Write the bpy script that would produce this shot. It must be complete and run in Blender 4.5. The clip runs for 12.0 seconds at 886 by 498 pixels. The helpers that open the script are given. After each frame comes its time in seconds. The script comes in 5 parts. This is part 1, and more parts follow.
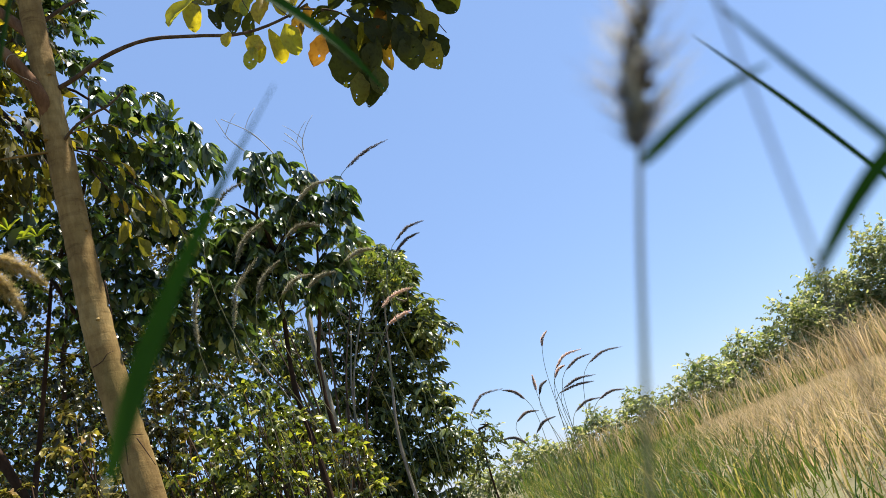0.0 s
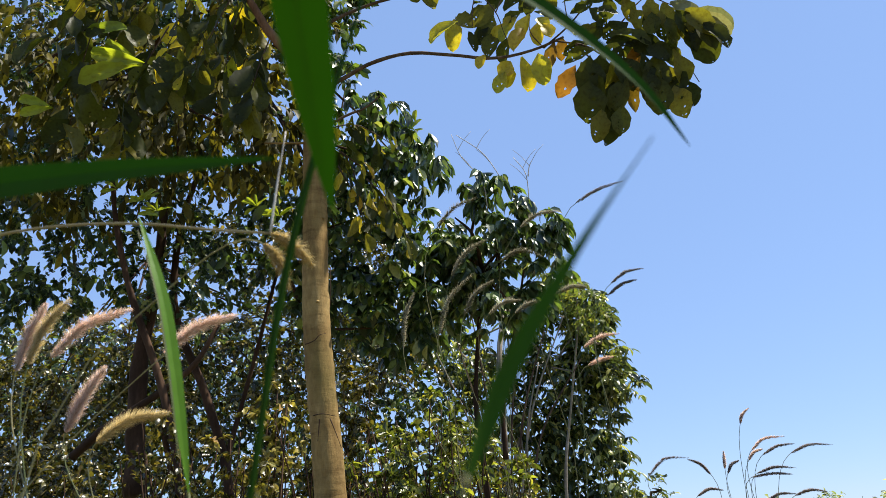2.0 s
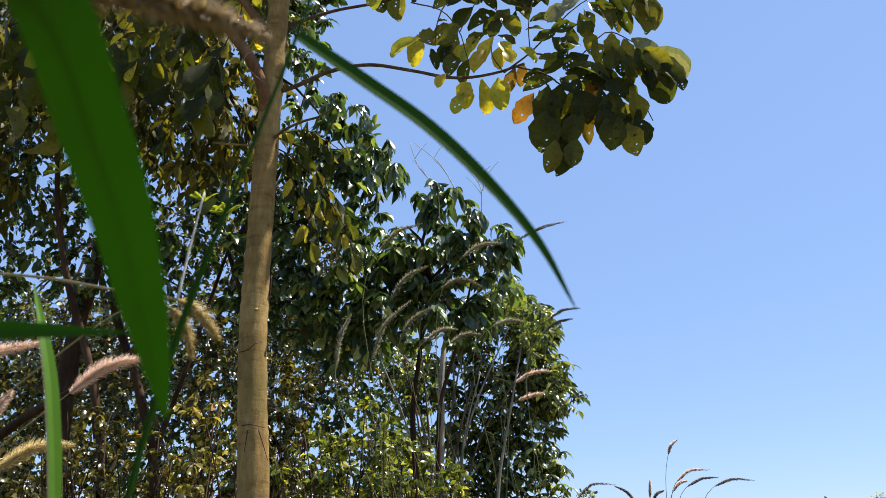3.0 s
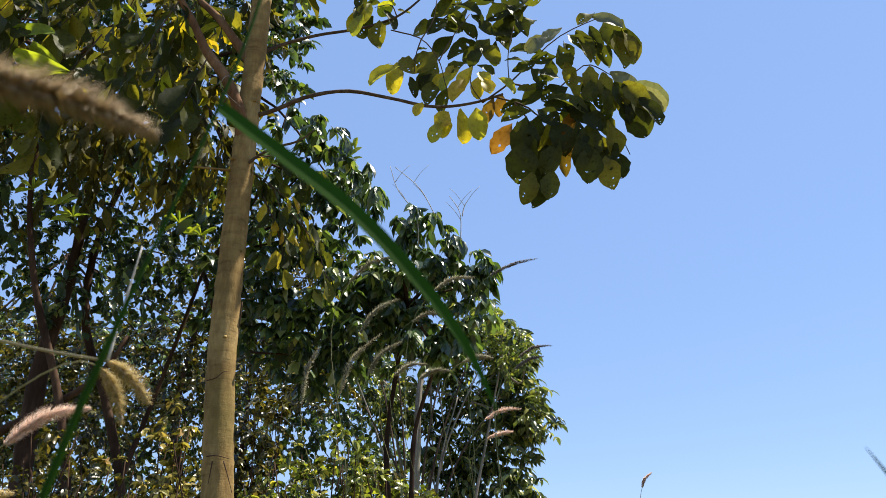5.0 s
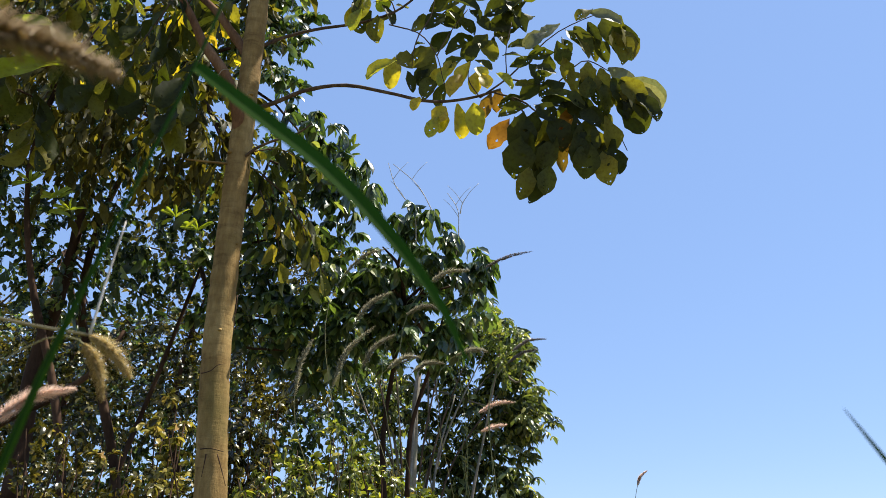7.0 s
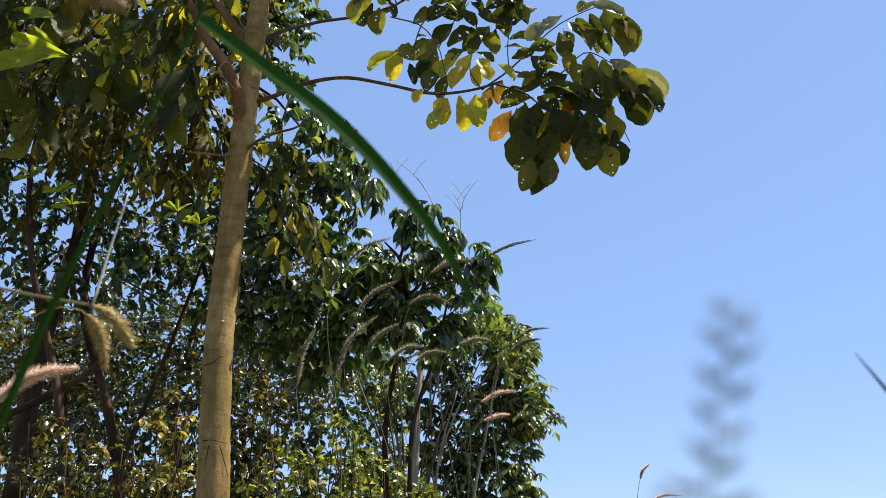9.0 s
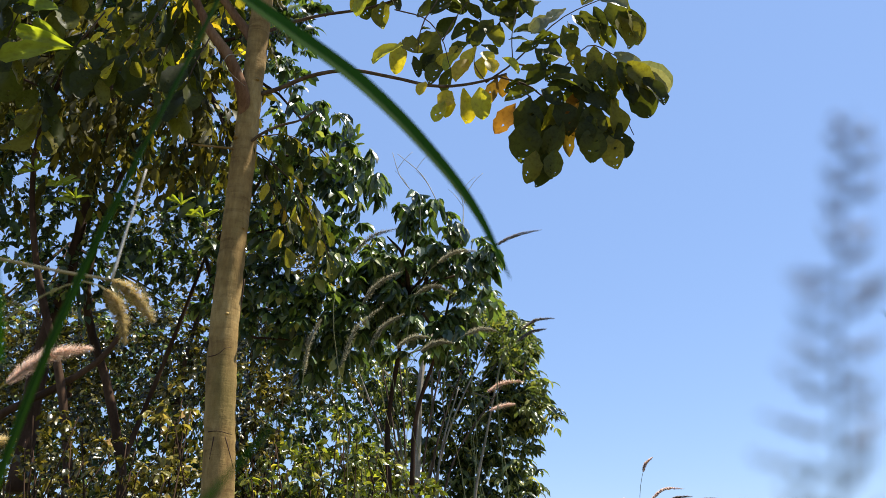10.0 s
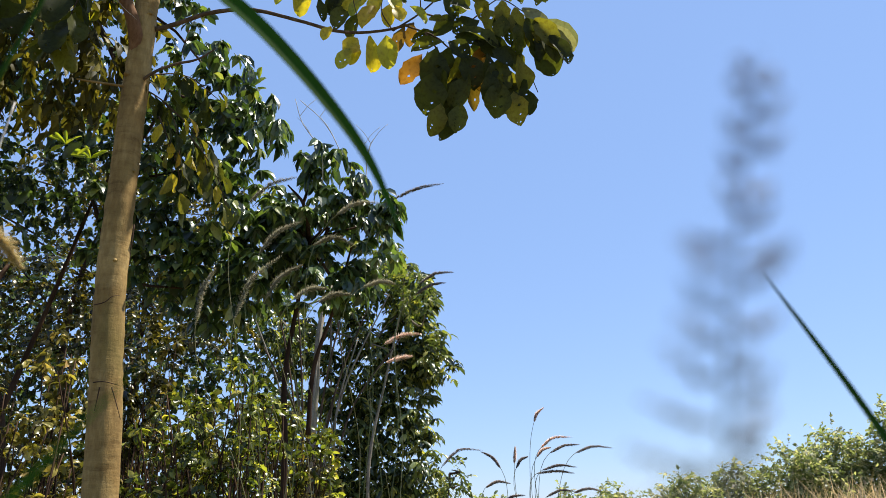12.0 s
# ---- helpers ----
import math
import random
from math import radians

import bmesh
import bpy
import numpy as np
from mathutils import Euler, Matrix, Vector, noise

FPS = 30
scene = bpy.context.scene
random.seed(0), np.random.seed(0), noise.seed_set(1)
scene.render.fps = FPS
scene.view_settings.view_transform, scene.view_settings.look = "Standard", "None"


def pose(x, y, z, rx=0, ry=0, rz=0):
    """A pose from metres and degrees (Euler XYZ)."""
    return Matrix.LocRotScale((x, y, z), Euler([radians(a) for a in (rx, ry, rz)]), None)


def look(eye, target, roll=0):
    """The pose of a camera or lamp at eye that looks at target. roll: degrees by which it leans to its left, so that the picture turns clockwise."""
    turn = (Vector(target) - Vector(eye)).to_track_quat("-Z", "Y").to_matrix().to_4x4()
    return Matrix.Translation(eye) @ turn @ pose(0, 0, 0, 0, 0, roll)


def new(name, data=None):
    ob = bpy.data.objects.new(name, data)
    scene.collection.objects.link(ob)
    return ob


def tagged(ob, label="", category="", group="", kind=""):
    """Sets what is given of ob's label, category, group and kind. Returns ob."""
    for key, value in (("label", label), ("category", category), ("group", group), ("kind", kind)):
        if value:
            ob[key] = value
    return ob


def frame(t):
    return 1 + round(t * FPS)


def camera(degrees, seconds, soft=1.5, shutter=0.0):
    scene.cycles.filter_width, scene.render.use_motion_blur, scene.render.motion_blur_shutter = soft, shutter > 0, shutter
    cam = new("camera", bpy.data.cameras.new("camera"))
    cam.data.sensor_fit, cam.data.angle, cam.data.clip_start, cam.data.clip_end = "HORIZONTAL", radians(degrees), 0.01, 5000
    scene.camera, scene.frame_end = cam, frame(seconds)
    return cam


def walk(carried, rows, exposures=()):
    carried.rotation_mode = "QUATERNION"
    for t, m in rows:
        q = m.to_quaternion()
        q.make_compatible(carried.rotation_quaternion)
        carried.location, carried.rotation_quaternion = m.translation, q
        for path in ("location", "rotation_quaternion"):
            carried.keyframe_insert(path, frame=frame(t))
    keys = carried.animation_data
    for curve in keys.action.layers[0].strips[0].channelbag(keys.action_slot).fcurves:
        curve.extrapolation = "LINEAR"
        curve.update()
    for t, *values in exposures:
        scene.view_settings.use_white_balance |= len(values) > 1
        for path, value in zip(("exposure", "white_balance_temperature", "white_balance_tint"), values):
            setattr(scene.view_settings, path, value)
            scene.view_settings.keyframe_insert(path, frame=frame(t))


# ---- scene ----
cam = camera(59.2, 12.0, 0.6)
PATH = [
    (0.0, -0.039, 0.022, 0.487, 107.77, 18.74, -4.01),
    (0.5, -0.0714, -0.0040, 0.4771, 111.661, 12.582, 1.048),
    (1.0, -0.0834, 0.0146, 0.4762, 112.928, 8.213, 3.383),
    (1.5, -0.0913, 0.0155, 0.4655, 112.892, 5.697, 5.449),
    (2.0, -0.0782, 0.0118, 0.4946, 112.005, 3.508, 6.374),
    (2.5, -0.0543, 0.0096, 0.5229, 111.095, 1.606, 3.906),
    (3.0, -0.0354, -0.0070, 0.5727, 111.751, 0.568, 1.599),
    (3.5, -0.0255, -0.0191, 0.5966, 112.992, 0.280, 0.412),
    (5.5, 0.0001, 0.0164, 0.6233, 113.208, -0.049, -0.041),
    (6.0, -0.0049, 0.0228, 0.6145, 113.153, 0.056, -0.013),
    (6.5, 0.0004, 0.0008, 0.6007, 113.139, 0.049, -0.016),
    (7.0, 0.0106, 0.0188, 0.6036, 113.213, -0.401, -0.246),
    (9.0, 0.0082, 0.0327, 0.5809, 113.086, -0.340, -0.096),
    (9.5, 0.0014, 0.0374, 0.5647, 112.996, -0.386, -0.072),
    (10.0, -0.0062, 0.0366, 0.5609, 112.877, -0.402, -0.066),
    (10.5, -0.0148, 0.0352, 0.5721, 112.693, -0.509, -0.123),
    (11.0, -0.0052, 0.0287, 0.5726, 112.665, -0.601, -0.105),
    (11.5, 0.0002, 0.0402, 0.5777, 112.492, -1.083, -2.043),
    (12.0, 0.0000, 0.0500, 0.5665, 109.364, 0.670, -7.301),
]
walk(cam, [(t, pose(x, y, z, rx, ry, rz)) for t, x, y, z, rx, ry, rz in PATH])
# a phone's small aperture, focused on the trees
cam.data.dof.use_dof = True
cam.data.dof.focus_distance = 4.0
cam.data.dof.aperture_fstop = 12.0

# ---- world and sun ----
SUN_TO = Vector((0.42, 0.12, 0.89)).normalized()
world = bpy.data.worlds.new("sky")
scene.world = world
world.use_nodes = True
wn = world.node_tree
sky = wn.nodes.new("ShaderNodeTexSky")
sky.sky_type = "NISHITA"
sky.sun_disc = False
sky.sun_elevation = math.asin(SUN_TO.z)
sky.sun_rotation = math.atan2(SUN_TO.x, SUN_TO.y)
sky.air_density, sky.dust_density, sky.ozone_density = 1.0, 0.1, 3.0
haze = wn.nodes.new("ShaderNodeMix")
haze.data_type = "RGBA"
haze.inputs[0].default_value = 0.62
haze.inputs[7].default_value = (1.8, 2.82, 5.25, 1)
wn.links.new(sky.outputs["Color"], haze.inputs[6])
wn.links.new(haze.outputs[2], wn.nodes["Background"].inputs["Color"])
wn.nodes["Background"].inputs["Strength"].default_value = 0.185
sun = new("sun", bpy.data.lights.new("sun", "SUN"))
sun.data.energy, sun.data.angle, sun.data.color = 10.6, radians(0.53), (1.0, 0.94, 0.82)
sun.matrix_basis = look(SUN_TO * 50, (0, 0, 0))
scene.view_settings.exposure = 0.0


# ---- materials ----
def nodes_of(name):
    m = bpy.data.materials.new(name)
    m.use_nodes = True
    nt = m.node_tree
    return m, nt, nt.nodes["Principled BSDF"], nt.nodes["Material Output"]


def ramp(nt, fac, stops):
    r = nt.nodes.new("ShaderNodeValToRGB")
    el = r.color_ramp.elements
    while len(el) < len(stops):
        el.new(0.5)
    for e, (p, c) in zip(el, stops):
        e.position, e.color = p, (*c, 1)
    nt.links.new(fac, r.inputs["Fac"])
    return r.outputs["Color"]


def noise_tex(nt, scale, detail=4.0, rough=0.6, stretch=None):
    n = nt.nodes.new("ShaderNodeTexNoise")
    n.inputs["Scale"].default_value = scale
    n.inputs["Detail"].default_value = detail
    n.inputs["Roughness"].default_value = rough
    co = nt.nodes.new("ShaderNodeTexCoord").outputs["Object"]
    if stretch:
        mp = nt.nodes.new("ShaderNodeMapping")
        mp.inputs["Scale"].default_value = stretch
        nt.links.new(co, mp.inputs["Vector"])
        co = mp.outputs["Vector"]
    nt.links.new(co, n.inputs["Vector"])
    return n.outputs["Fac"]


def mix_col(nt, fac, a, b, mode="MIX"):
    m = nt.nodes.new("ShaderNodeMix")
    m.data_type, m.blend_type = "RGBA", mode
    if isinstance(fac, float):
        m.inputs[0].default_value = fac
    else:
        nt.links.new(fac, m.inputs[0])
    for sock, v in ((m.inputs[6], a), (m.inputs[7], b)):
        if isinstance(v, tuple):
            sock.default_value = (*v, 1)
        else:
            nt.links.new(v, sock)
    return m.outputs[2]


def add_bump(nt, bsdf, height, strength, dist):
    b = nt.nodes.new("ShaderNodeBump")
    b.inputs["Strength"].default_value = strength
    b.inputs["Distance"].default_value = dist
    nt.links.new(height, b.inputs["Height"])
    nt.links.new(b.outputs["Normal"], bsdf.inputs["Normal"])


def leaf_mat(name, stops, glow, share=0.4, rough=0.42, per_object=False, blotch=0.35, scale=60.0, spec=0.4):
    """Leaf: glossy top, light passing through the blade; colours vary leaf by leaf."""
    m, nt, b, out = nodes_of(name)
    add = nt.nodes.new("ShaderNodeMath")
    nt.links.new(nt.nodes.new("ShaderNodeObjectInfo").outputs["Random"], add.inputs[0])
    nt.links.new(nt.nodes.new("ShaderNodeNewGeometry").outputs["Random Per Island"], add.inputs[1])
    if per_object:
        add.inputs[1].default_value = 0.0
        nt.links.remove(add.inputs[1].links[0])
    wrap = nt.nodes.new("ShaderNodeMath")
    wrap.operation = "FRACT"
    nt.links.new(add.outputs[0], wrap.inputs[0])
    rnd = wrap.outputs[0]
    col = ramp(nt, rnd, stops)
    n = noise_tex(nt, scale)
    spots = ramp(nt, n, [(0.35, (0.45, 0.36, 0.22)), (0.55, (1, 1, 1))])
    col = mix_col(nt, blotch, col, spots, "MULTIPLY")
    nt.links.new(col, b.inputs["Base Color"])
    b.inputs["Roughness"].default_value = rough
    b.inputs["Specular IOR Level"].default_value = spec
    add_bump(nt, b, n, 0.25, 0.003)
    tr = nt.nodes.new("ShaderNodeBsdfTranslucent")
    tcol = mix_col(nt, 1.0, col, glow, "MULTIPLY")
    nt.links.new(tcol, tr.inputs["Color"])
    mx = nt.nodes.new("ShaderNodeMixShader")
    mx.inputs[0].default_value = share
    nt.links.new(b.outputs[0], mx.inputs[1])
    nt.links.new(tr.outputs[0], mx.inputs[2])
    nt.links.new(mx.outputs[0], out.inputs["Surface"])
    return m


def bark_mat(name, dark, mid, light, ring=0.0, scale=9.0):
    """Bark: mottled at two scales, fine streaks along the stem, and wrinkles round it where ring is set."""
    m, nt, b, _ = nodes_of(name)
    a = noise_tex(nt, scale, 6, 0.65, (1, 1, 0.35))
    c = noise_tex(nt, scale * 7, 6, 0.7, (1, 1, 0.28))
    col = ramp(nt, a, [(0.28, dark), (0.5, mid), (0.72, light)])
    fine = ramp(nt, c, [(0.3, (0.5, 0.45, 0.4)), (0.6, (1, 1, 1))])
    col = mix_col(nt, 0.6 if ring else 0.75, col, fine, "MULTIPLY")
    height = c
    if ring:
        w = noise_tex(nt, 4.0, 4, 0.6, (1.2, 1.2, 5.0))
        col = mix_col(nt, ring, col, ramp(nt, w, [(0.40, (0.55, 0.48, 0.4)), (0.5, (1, 1, 1))]), "MULTIPLY")
        wr = noise_tex(nt, 9.0, 6, 0.7, (0.8, 0.8, 4.5))
        col = mix_col(nt, 0.45, col, ramp(nt, wr, [(0.34, (0.40, 0.34, 0.26)), (0.44, (1, 1, 1)), (0.68, (1.15, 1.12, 1.02))]), "MULTIPLY")
        moss = noise_tex(nt, 2.6, 5, 0.65, (1, 1, 0.6))
        col = mix_col(nt, ramp(nt, moss, [(0.50, (0, 0, 0)), (0.66, (0.5, 0.5, 0.5))]), col, (mid[0] * 0.55, mid[1] * 0.70, mid[2] * 0.55))
        add = nt.nodes.new("ShaderNodeMath")
        nt.links.new(c, add.inputs[0])
        nt.links.new(wr, add.inputs[1])
        height = add.outputs[0]
    nt.links.new(col, b.inputs["Base Color"])
    b.inputs["Roughness"].default_value = 0.85
    b.inputs["Specular IOR Level"].default_value = 0.1
    add_bump(nt, b, height, 0.5, 0.006)
    return m


def plain_mat(name, stops, scale, rough=0.8, bump=0.4, stretch=None):
    m, nt, b, _ = nodes_of(name)
    n = noise_tex(nt, scale, 8, 0.65, stretch)
    nt.links.new(ramp(nt, n, stops), b.inputs["Base Color"])
    b.inputs["Roughness"].default_value = rough
    add_bump(nt, b, n, bump, 0.02)
    return m


M_BARK = bark_mat("tan_bark", (0.138, 0.087, 0.034), (0.255, 0.168, 0.064), (0.355, 0.255, 0.108), 0.30)
M_BARK_LIMB = bark_mat("red_brown_bark", (0.08, 0.038, 0.018), (0.17, 0.088, 0.043), (0.26, 0.15, 0.08))
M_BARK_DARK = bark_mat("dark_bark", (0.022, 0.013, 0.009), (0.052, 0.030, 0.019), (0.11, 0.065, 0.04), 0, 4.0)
M_BARK_GREY = bark_mat("grey_bark", (0.13, 0.11, 0.09), (0.26, 0.23, 0.19), (0.38, 0.34, 0.28), 0.3, 6.0)
# Whitish so that bare twigs look sunlit; the brightness is in the colour.
M_TWIG_SUNLIT = bark_mat("sunlit_twig", (0.34, 0.31, 0.27), (0.52, 0.49, 0.44), (0.66, 0.63, 0.58), 0, 20.0)
M_BARK_TWIG = bark_mat("dark_twig_bark", (0.04, 0.028, 0.02), (0.09, 0.06, 0.04), (0.17, 0.12, 0.08), 0, 20.0)
YEL = (0.37, 0.30, 0.03)
M_LEAF_BIG = leaf_mat("broad_leaf", [(0, (0.027, 0.033, 0.010)), (0.45, (0.042, 0.050, 0.012)), (0.80, (0.082, 0.088, 0.017)), (1, (0.19, 0.165, 0.028))], (1.85, 1.8, 0.55), 0.50, 0.45, True, 0.5, 9.0, 0.15)
M_LEAF_YEL = leaf_mat("yellowing_leaf", [(0, (0.26, 0.28, 0.03)), (0.5, YEL), (0.85, (0.42, 0.34, 0.03)), (1, (0.32, 0.20, 0.03))], (2.0, 1.9, 0.6), 0.55, 0.45, True, 0.5, 6.0)
M_LEAF_BROWN = leaf_mat("browning_leaf", [(0, (0.10, 0.075, 0.015)), (0.5, (0.20, 0.12, 0.02)), (1, (0.26, 0.13, 0.03))], (1.8, 1.5, 0.6), 0.5, 0.45, True, 0.5, 7.0)
# Lit copy of the broad leaf: sheen on its upper side put into the colour.
M_LEAF_SHEEN = leaf_mat("painted_sheen_leaf", [(0, (0.13, 0.14, 0.07)), (1, (0.24, 0.23, 0.12))], (1.4, 1.4, 0.8), 0.4, 0.35, True, 0.4, 9.0, 0.5)
M_LEAF_OLIVE = leaf_mat("olive_crown_leaf", [(0, (0.040, 0.039, 0.011)), (0.55, (0.078, 0.071, 0.016)), (0.88, (0.142, 0.124, 0.025)), (1, (0.261, 0.218, 0.048))], (1.6, 1.55, 0.55), 0.48, 0.5, False, 0.35, 60.0, 0.2)
# Crown ramps: deep shade, bright flecks and bluish sky sheen painted as leaf colours.
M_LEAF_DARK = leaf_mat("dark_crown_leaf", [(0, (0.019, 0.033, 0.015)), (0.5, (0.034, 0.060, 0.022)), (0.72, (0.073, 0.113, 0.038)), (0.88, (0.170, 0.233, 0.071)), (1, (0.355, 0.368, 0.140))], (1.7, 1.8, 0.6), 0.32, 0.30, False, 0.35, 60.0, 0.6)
M_LEAF_DROOP = leaf_mat("drooping_crown_leaf", [(0, (0.025, 0.044, 0.020)), (0.5, (0.048, 0.082, 0.033)), (0.75, (0.086, 0.133, 0.049)), (0.92, (0.171, 0.238, 0.078)), (1, (0.312, 0.327, 0.130))], (1.7, 1.8, 0.6), 0.32, 0.30, False, 0.35, 60.0, 0.8)
M_LEAF_FRESH = leaf_mat("fresh_crown_leaf", [(0, (0.046, 0.070, 0.027)), (0.4, (0.082, 0.115, 0.034)), (0.75, (0.136, 0.164, 0.043)), (1, (0.246, 0.246, 0.067))], (1.7, 1.7, 0.7), 0.5, 0.38)
# Yellowing leaves; the bright end of the ramp also stands for sunlit ones.
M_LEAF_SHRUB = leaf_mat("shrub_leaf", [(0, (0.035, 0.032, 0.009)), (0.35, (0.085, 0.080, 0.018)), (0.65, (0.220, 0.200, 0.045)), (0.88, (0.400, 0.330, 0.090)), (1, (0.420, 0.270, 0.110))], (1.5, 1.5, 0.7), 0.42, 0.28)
# Same wide ramp: shaded and glinting leaves told apart by colour.
M_LEAF_MID = leaf_mat("mid_crown_leaf", [(0, (0.030, 0.043, 0.021)), (0.5, (0.057, 0.081, 0.034)), (0.75, (0.126, 0.161, 0.059)), (0.9, (0.268, 0.292, 0.094)), (1, (0.469, 0.450, 0.151))], (1.7, 1.7, 0.6), 0.34, 0.26, False, 0.35, 60.0, 0.6)
# Mostly very dark leaves for shade, a few bright ones for sun flecks.
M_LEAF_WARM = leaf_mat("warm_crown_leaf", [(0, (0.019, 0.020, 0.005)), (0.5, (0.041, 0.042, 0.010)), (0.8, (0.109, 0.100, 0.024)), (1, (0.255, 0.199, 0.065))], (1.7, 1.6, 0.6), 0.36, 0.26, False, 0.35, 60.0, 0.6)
M_LEAF_LIME = leaf_mat("lime_leaf", [(0, (0.20, 0.26, 0.03)), (1, (0.30, 0.33, 0.04))], (1.5, 1.5, 0.5), 0.55, 0.45, True, 0.4, 6.0)
# Dappled sun is painted leaf by leaf: dark low stops, bright high stops.
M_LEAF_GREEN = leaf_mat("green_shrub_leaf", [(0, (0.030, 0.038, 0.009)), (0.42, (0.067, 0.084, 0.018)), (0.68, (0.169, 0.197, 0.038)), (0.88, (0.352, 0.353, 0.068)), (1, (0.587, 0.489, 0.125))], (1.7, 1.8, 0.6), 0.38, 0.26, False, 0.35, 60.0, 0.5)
# Hedge greens are lightened and greyed; distance haze is put into the colour.
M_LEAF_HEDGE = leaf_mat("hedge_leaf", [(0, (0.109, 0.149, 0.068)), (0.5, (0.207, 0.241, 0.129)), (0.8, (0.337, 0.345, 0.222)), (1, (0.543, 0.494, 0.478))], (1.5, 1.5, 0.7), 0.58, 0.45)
M_BLADE = leaf_mat("grass_blade", [(0, (0.026, 0.075, 0.007)), (0.5, (0.037, 0.101, 0.008)), (1, (0.057, 0.132, 0.010))], (1.5, 1.9, 0.4), 0.5, 0.6, True, 0.08, 25.0, 0.1)
# Lit copy of the grass blade: direct sun is put into the lighter green.
M_BLADE_SUNLIT = leaf_mat("sunlit_grass_blade", [(0, (0.10, 0.22, 0.015)), (1, (0.14, 0.28, 0.02))], (1.6, 1.8, 0.4), 0.5, 0.45, True, 0.1, 25.0, 0.25)
M_STEM = leaf_mat("grass_stem", [(0, (0.10, 0.13, 0.04)), (0.5, (0.18, 0.18, 0.07)), (1, (0.30, 0.27, 0.13))], (1.2, 1.2, 0.9), 0.3, 0.5, True, 0.2, 40.0)
M_HEAD = leaf_mat("seed_head", [(0, (0.40, 0.32, 0.15)), (0.5, (0.62, 0.52, 0.28)), (1, (0.80, 0.72, 0.50))], (1.25, 1.18, 0.9), 0.6, 0.6, False, 0.2, 80.0)
M_HEAD_TAN = leaf_mat("tan_seed_head", [(0, (0.26, 0.19, 0.11)), (0.6, (0.40, 0.31, 0.19)), (1, (0.55, 0.46, 0.31))], (1.25, 1.15, 0.9), 0.55, 0.6, False, 0.2, 80.0)
M_HEAD_PALE = leaf_mat("pale_seed_head", [(0, (0.22, 0.20, 0.12)), (1, (0.36, 0.33, 0.22))], (1.2, 1.15, 1.0), 0.5, 0.6, True, 0.1, 80.0)
M_HEAD_PINK = leaf_mat("pink_seed_head", [(0, (0.58, 0.40, 0.30)), (0.4, (0.78, 0.60, 0.50)), (1, (0.90, 0.82, 0.74))], (1.1, 1.05, 1.0), 0.66, 0.6, False, 0.15, 80.0)
M_HEAD_OPEN = leaf_mat("open_seed_head", [(0, (0.08, 0.06, 0.06)), (0.4, (0.17, 0.15, 0.12)), (0.75, (0.36, 0.33, 0.22)), (1, (0.52, 0.48, 0.36))], (1.2, 1.1, 0.9), 0.3, 0.6, False, 0.2, 80.0)
M_HEAD_DARK = leaf_mat("dry_seed_head", [(0, (0.12, 0.10, 0.095)), (0.6, (0.16, 0.13, 0.12)), (1, (0.24, 0.18, 0.15))], (1.2, 1.0, 0.9), 0.35, 0.6, True, 0.2, 80.0)
M_DRY = leaf_mat("dry_grass", [(0, (0.16, 0.17, 0.05)), (0.3, (0.42, 0.33, 0.17)), (0.7, (0.60, 0.47, 0.28)), (1, (0.68, 0.54, 0.38))], (1.2, 1.1, 0.9), 0.45, 0.6)
M_FIELD = leaf_mat("field_grass", [(0, (0.05, 0.09, 0.02)), (0.5, (0.10, 0.14, 0.03)), (0.8, (0.25, 0.22, 0.08)), (1, (0.38, 0.3, 0.15))], (1.4, 1.5, 0.7), 0.4, 0.55)
M_GROUND = plain_mat("grassy_soil", [(0.3, (0.10, 0.075, 0.04)), (0.5, (0.13, 0.12, 0.05)), (0.7, (0.24, 0.19, 0.10))], 1.2, 0.95, 0.6)


# ---- building blocks ----
def mesh_obj(name, verts, faces, material, smooth=False):
    me = bpy.data.meshes.new(name)
    me.from_pydata([tuple(v) for v in verts], [], faces)
    me.materials.append(material)
    if smooth:
        me.polygons.foreach_set("use_smooth", [True] * len(me.polygons))
    return new(name, me)


def tri_obj(name, verts, tris, material):
    """A big mesh of triangles from arrays."""
    me = bpy.data.meshes.new(name)
    n = len(tris)
    me.vertices.add(len(verts))
    me.vertices.foreach_set("co", np.asarray(verts, np.float32).ravel())
    me.loops.add(3 * n)
    me.loops.foreach_set("vertex_index", np.asarray(tris, np.int32).ravel())
    me.polygons.add(n)
    me.polygons.foreach_set("loop_start", np.arange(n, dtype=np.int32) * 3)
    me.update(calc_edges=True)
    me.validate()
    me.materials.append(material)
    return new(name, me)


def thing(name, base, label, category, group="", kind=""):
    ob = new(name)
    ob.empty_display_size = 0.05
    ob.location = base
    return tagged(ob, label, category, group, kind)


def under(ob, parent, label="", kind=""):
    ob.parent = parent
    if parent.data is None:
        ob.matrix_parent_inverse = Matrix.Translation(parent.location).inverted()
    return tagged(ob, label, "", "", kind)


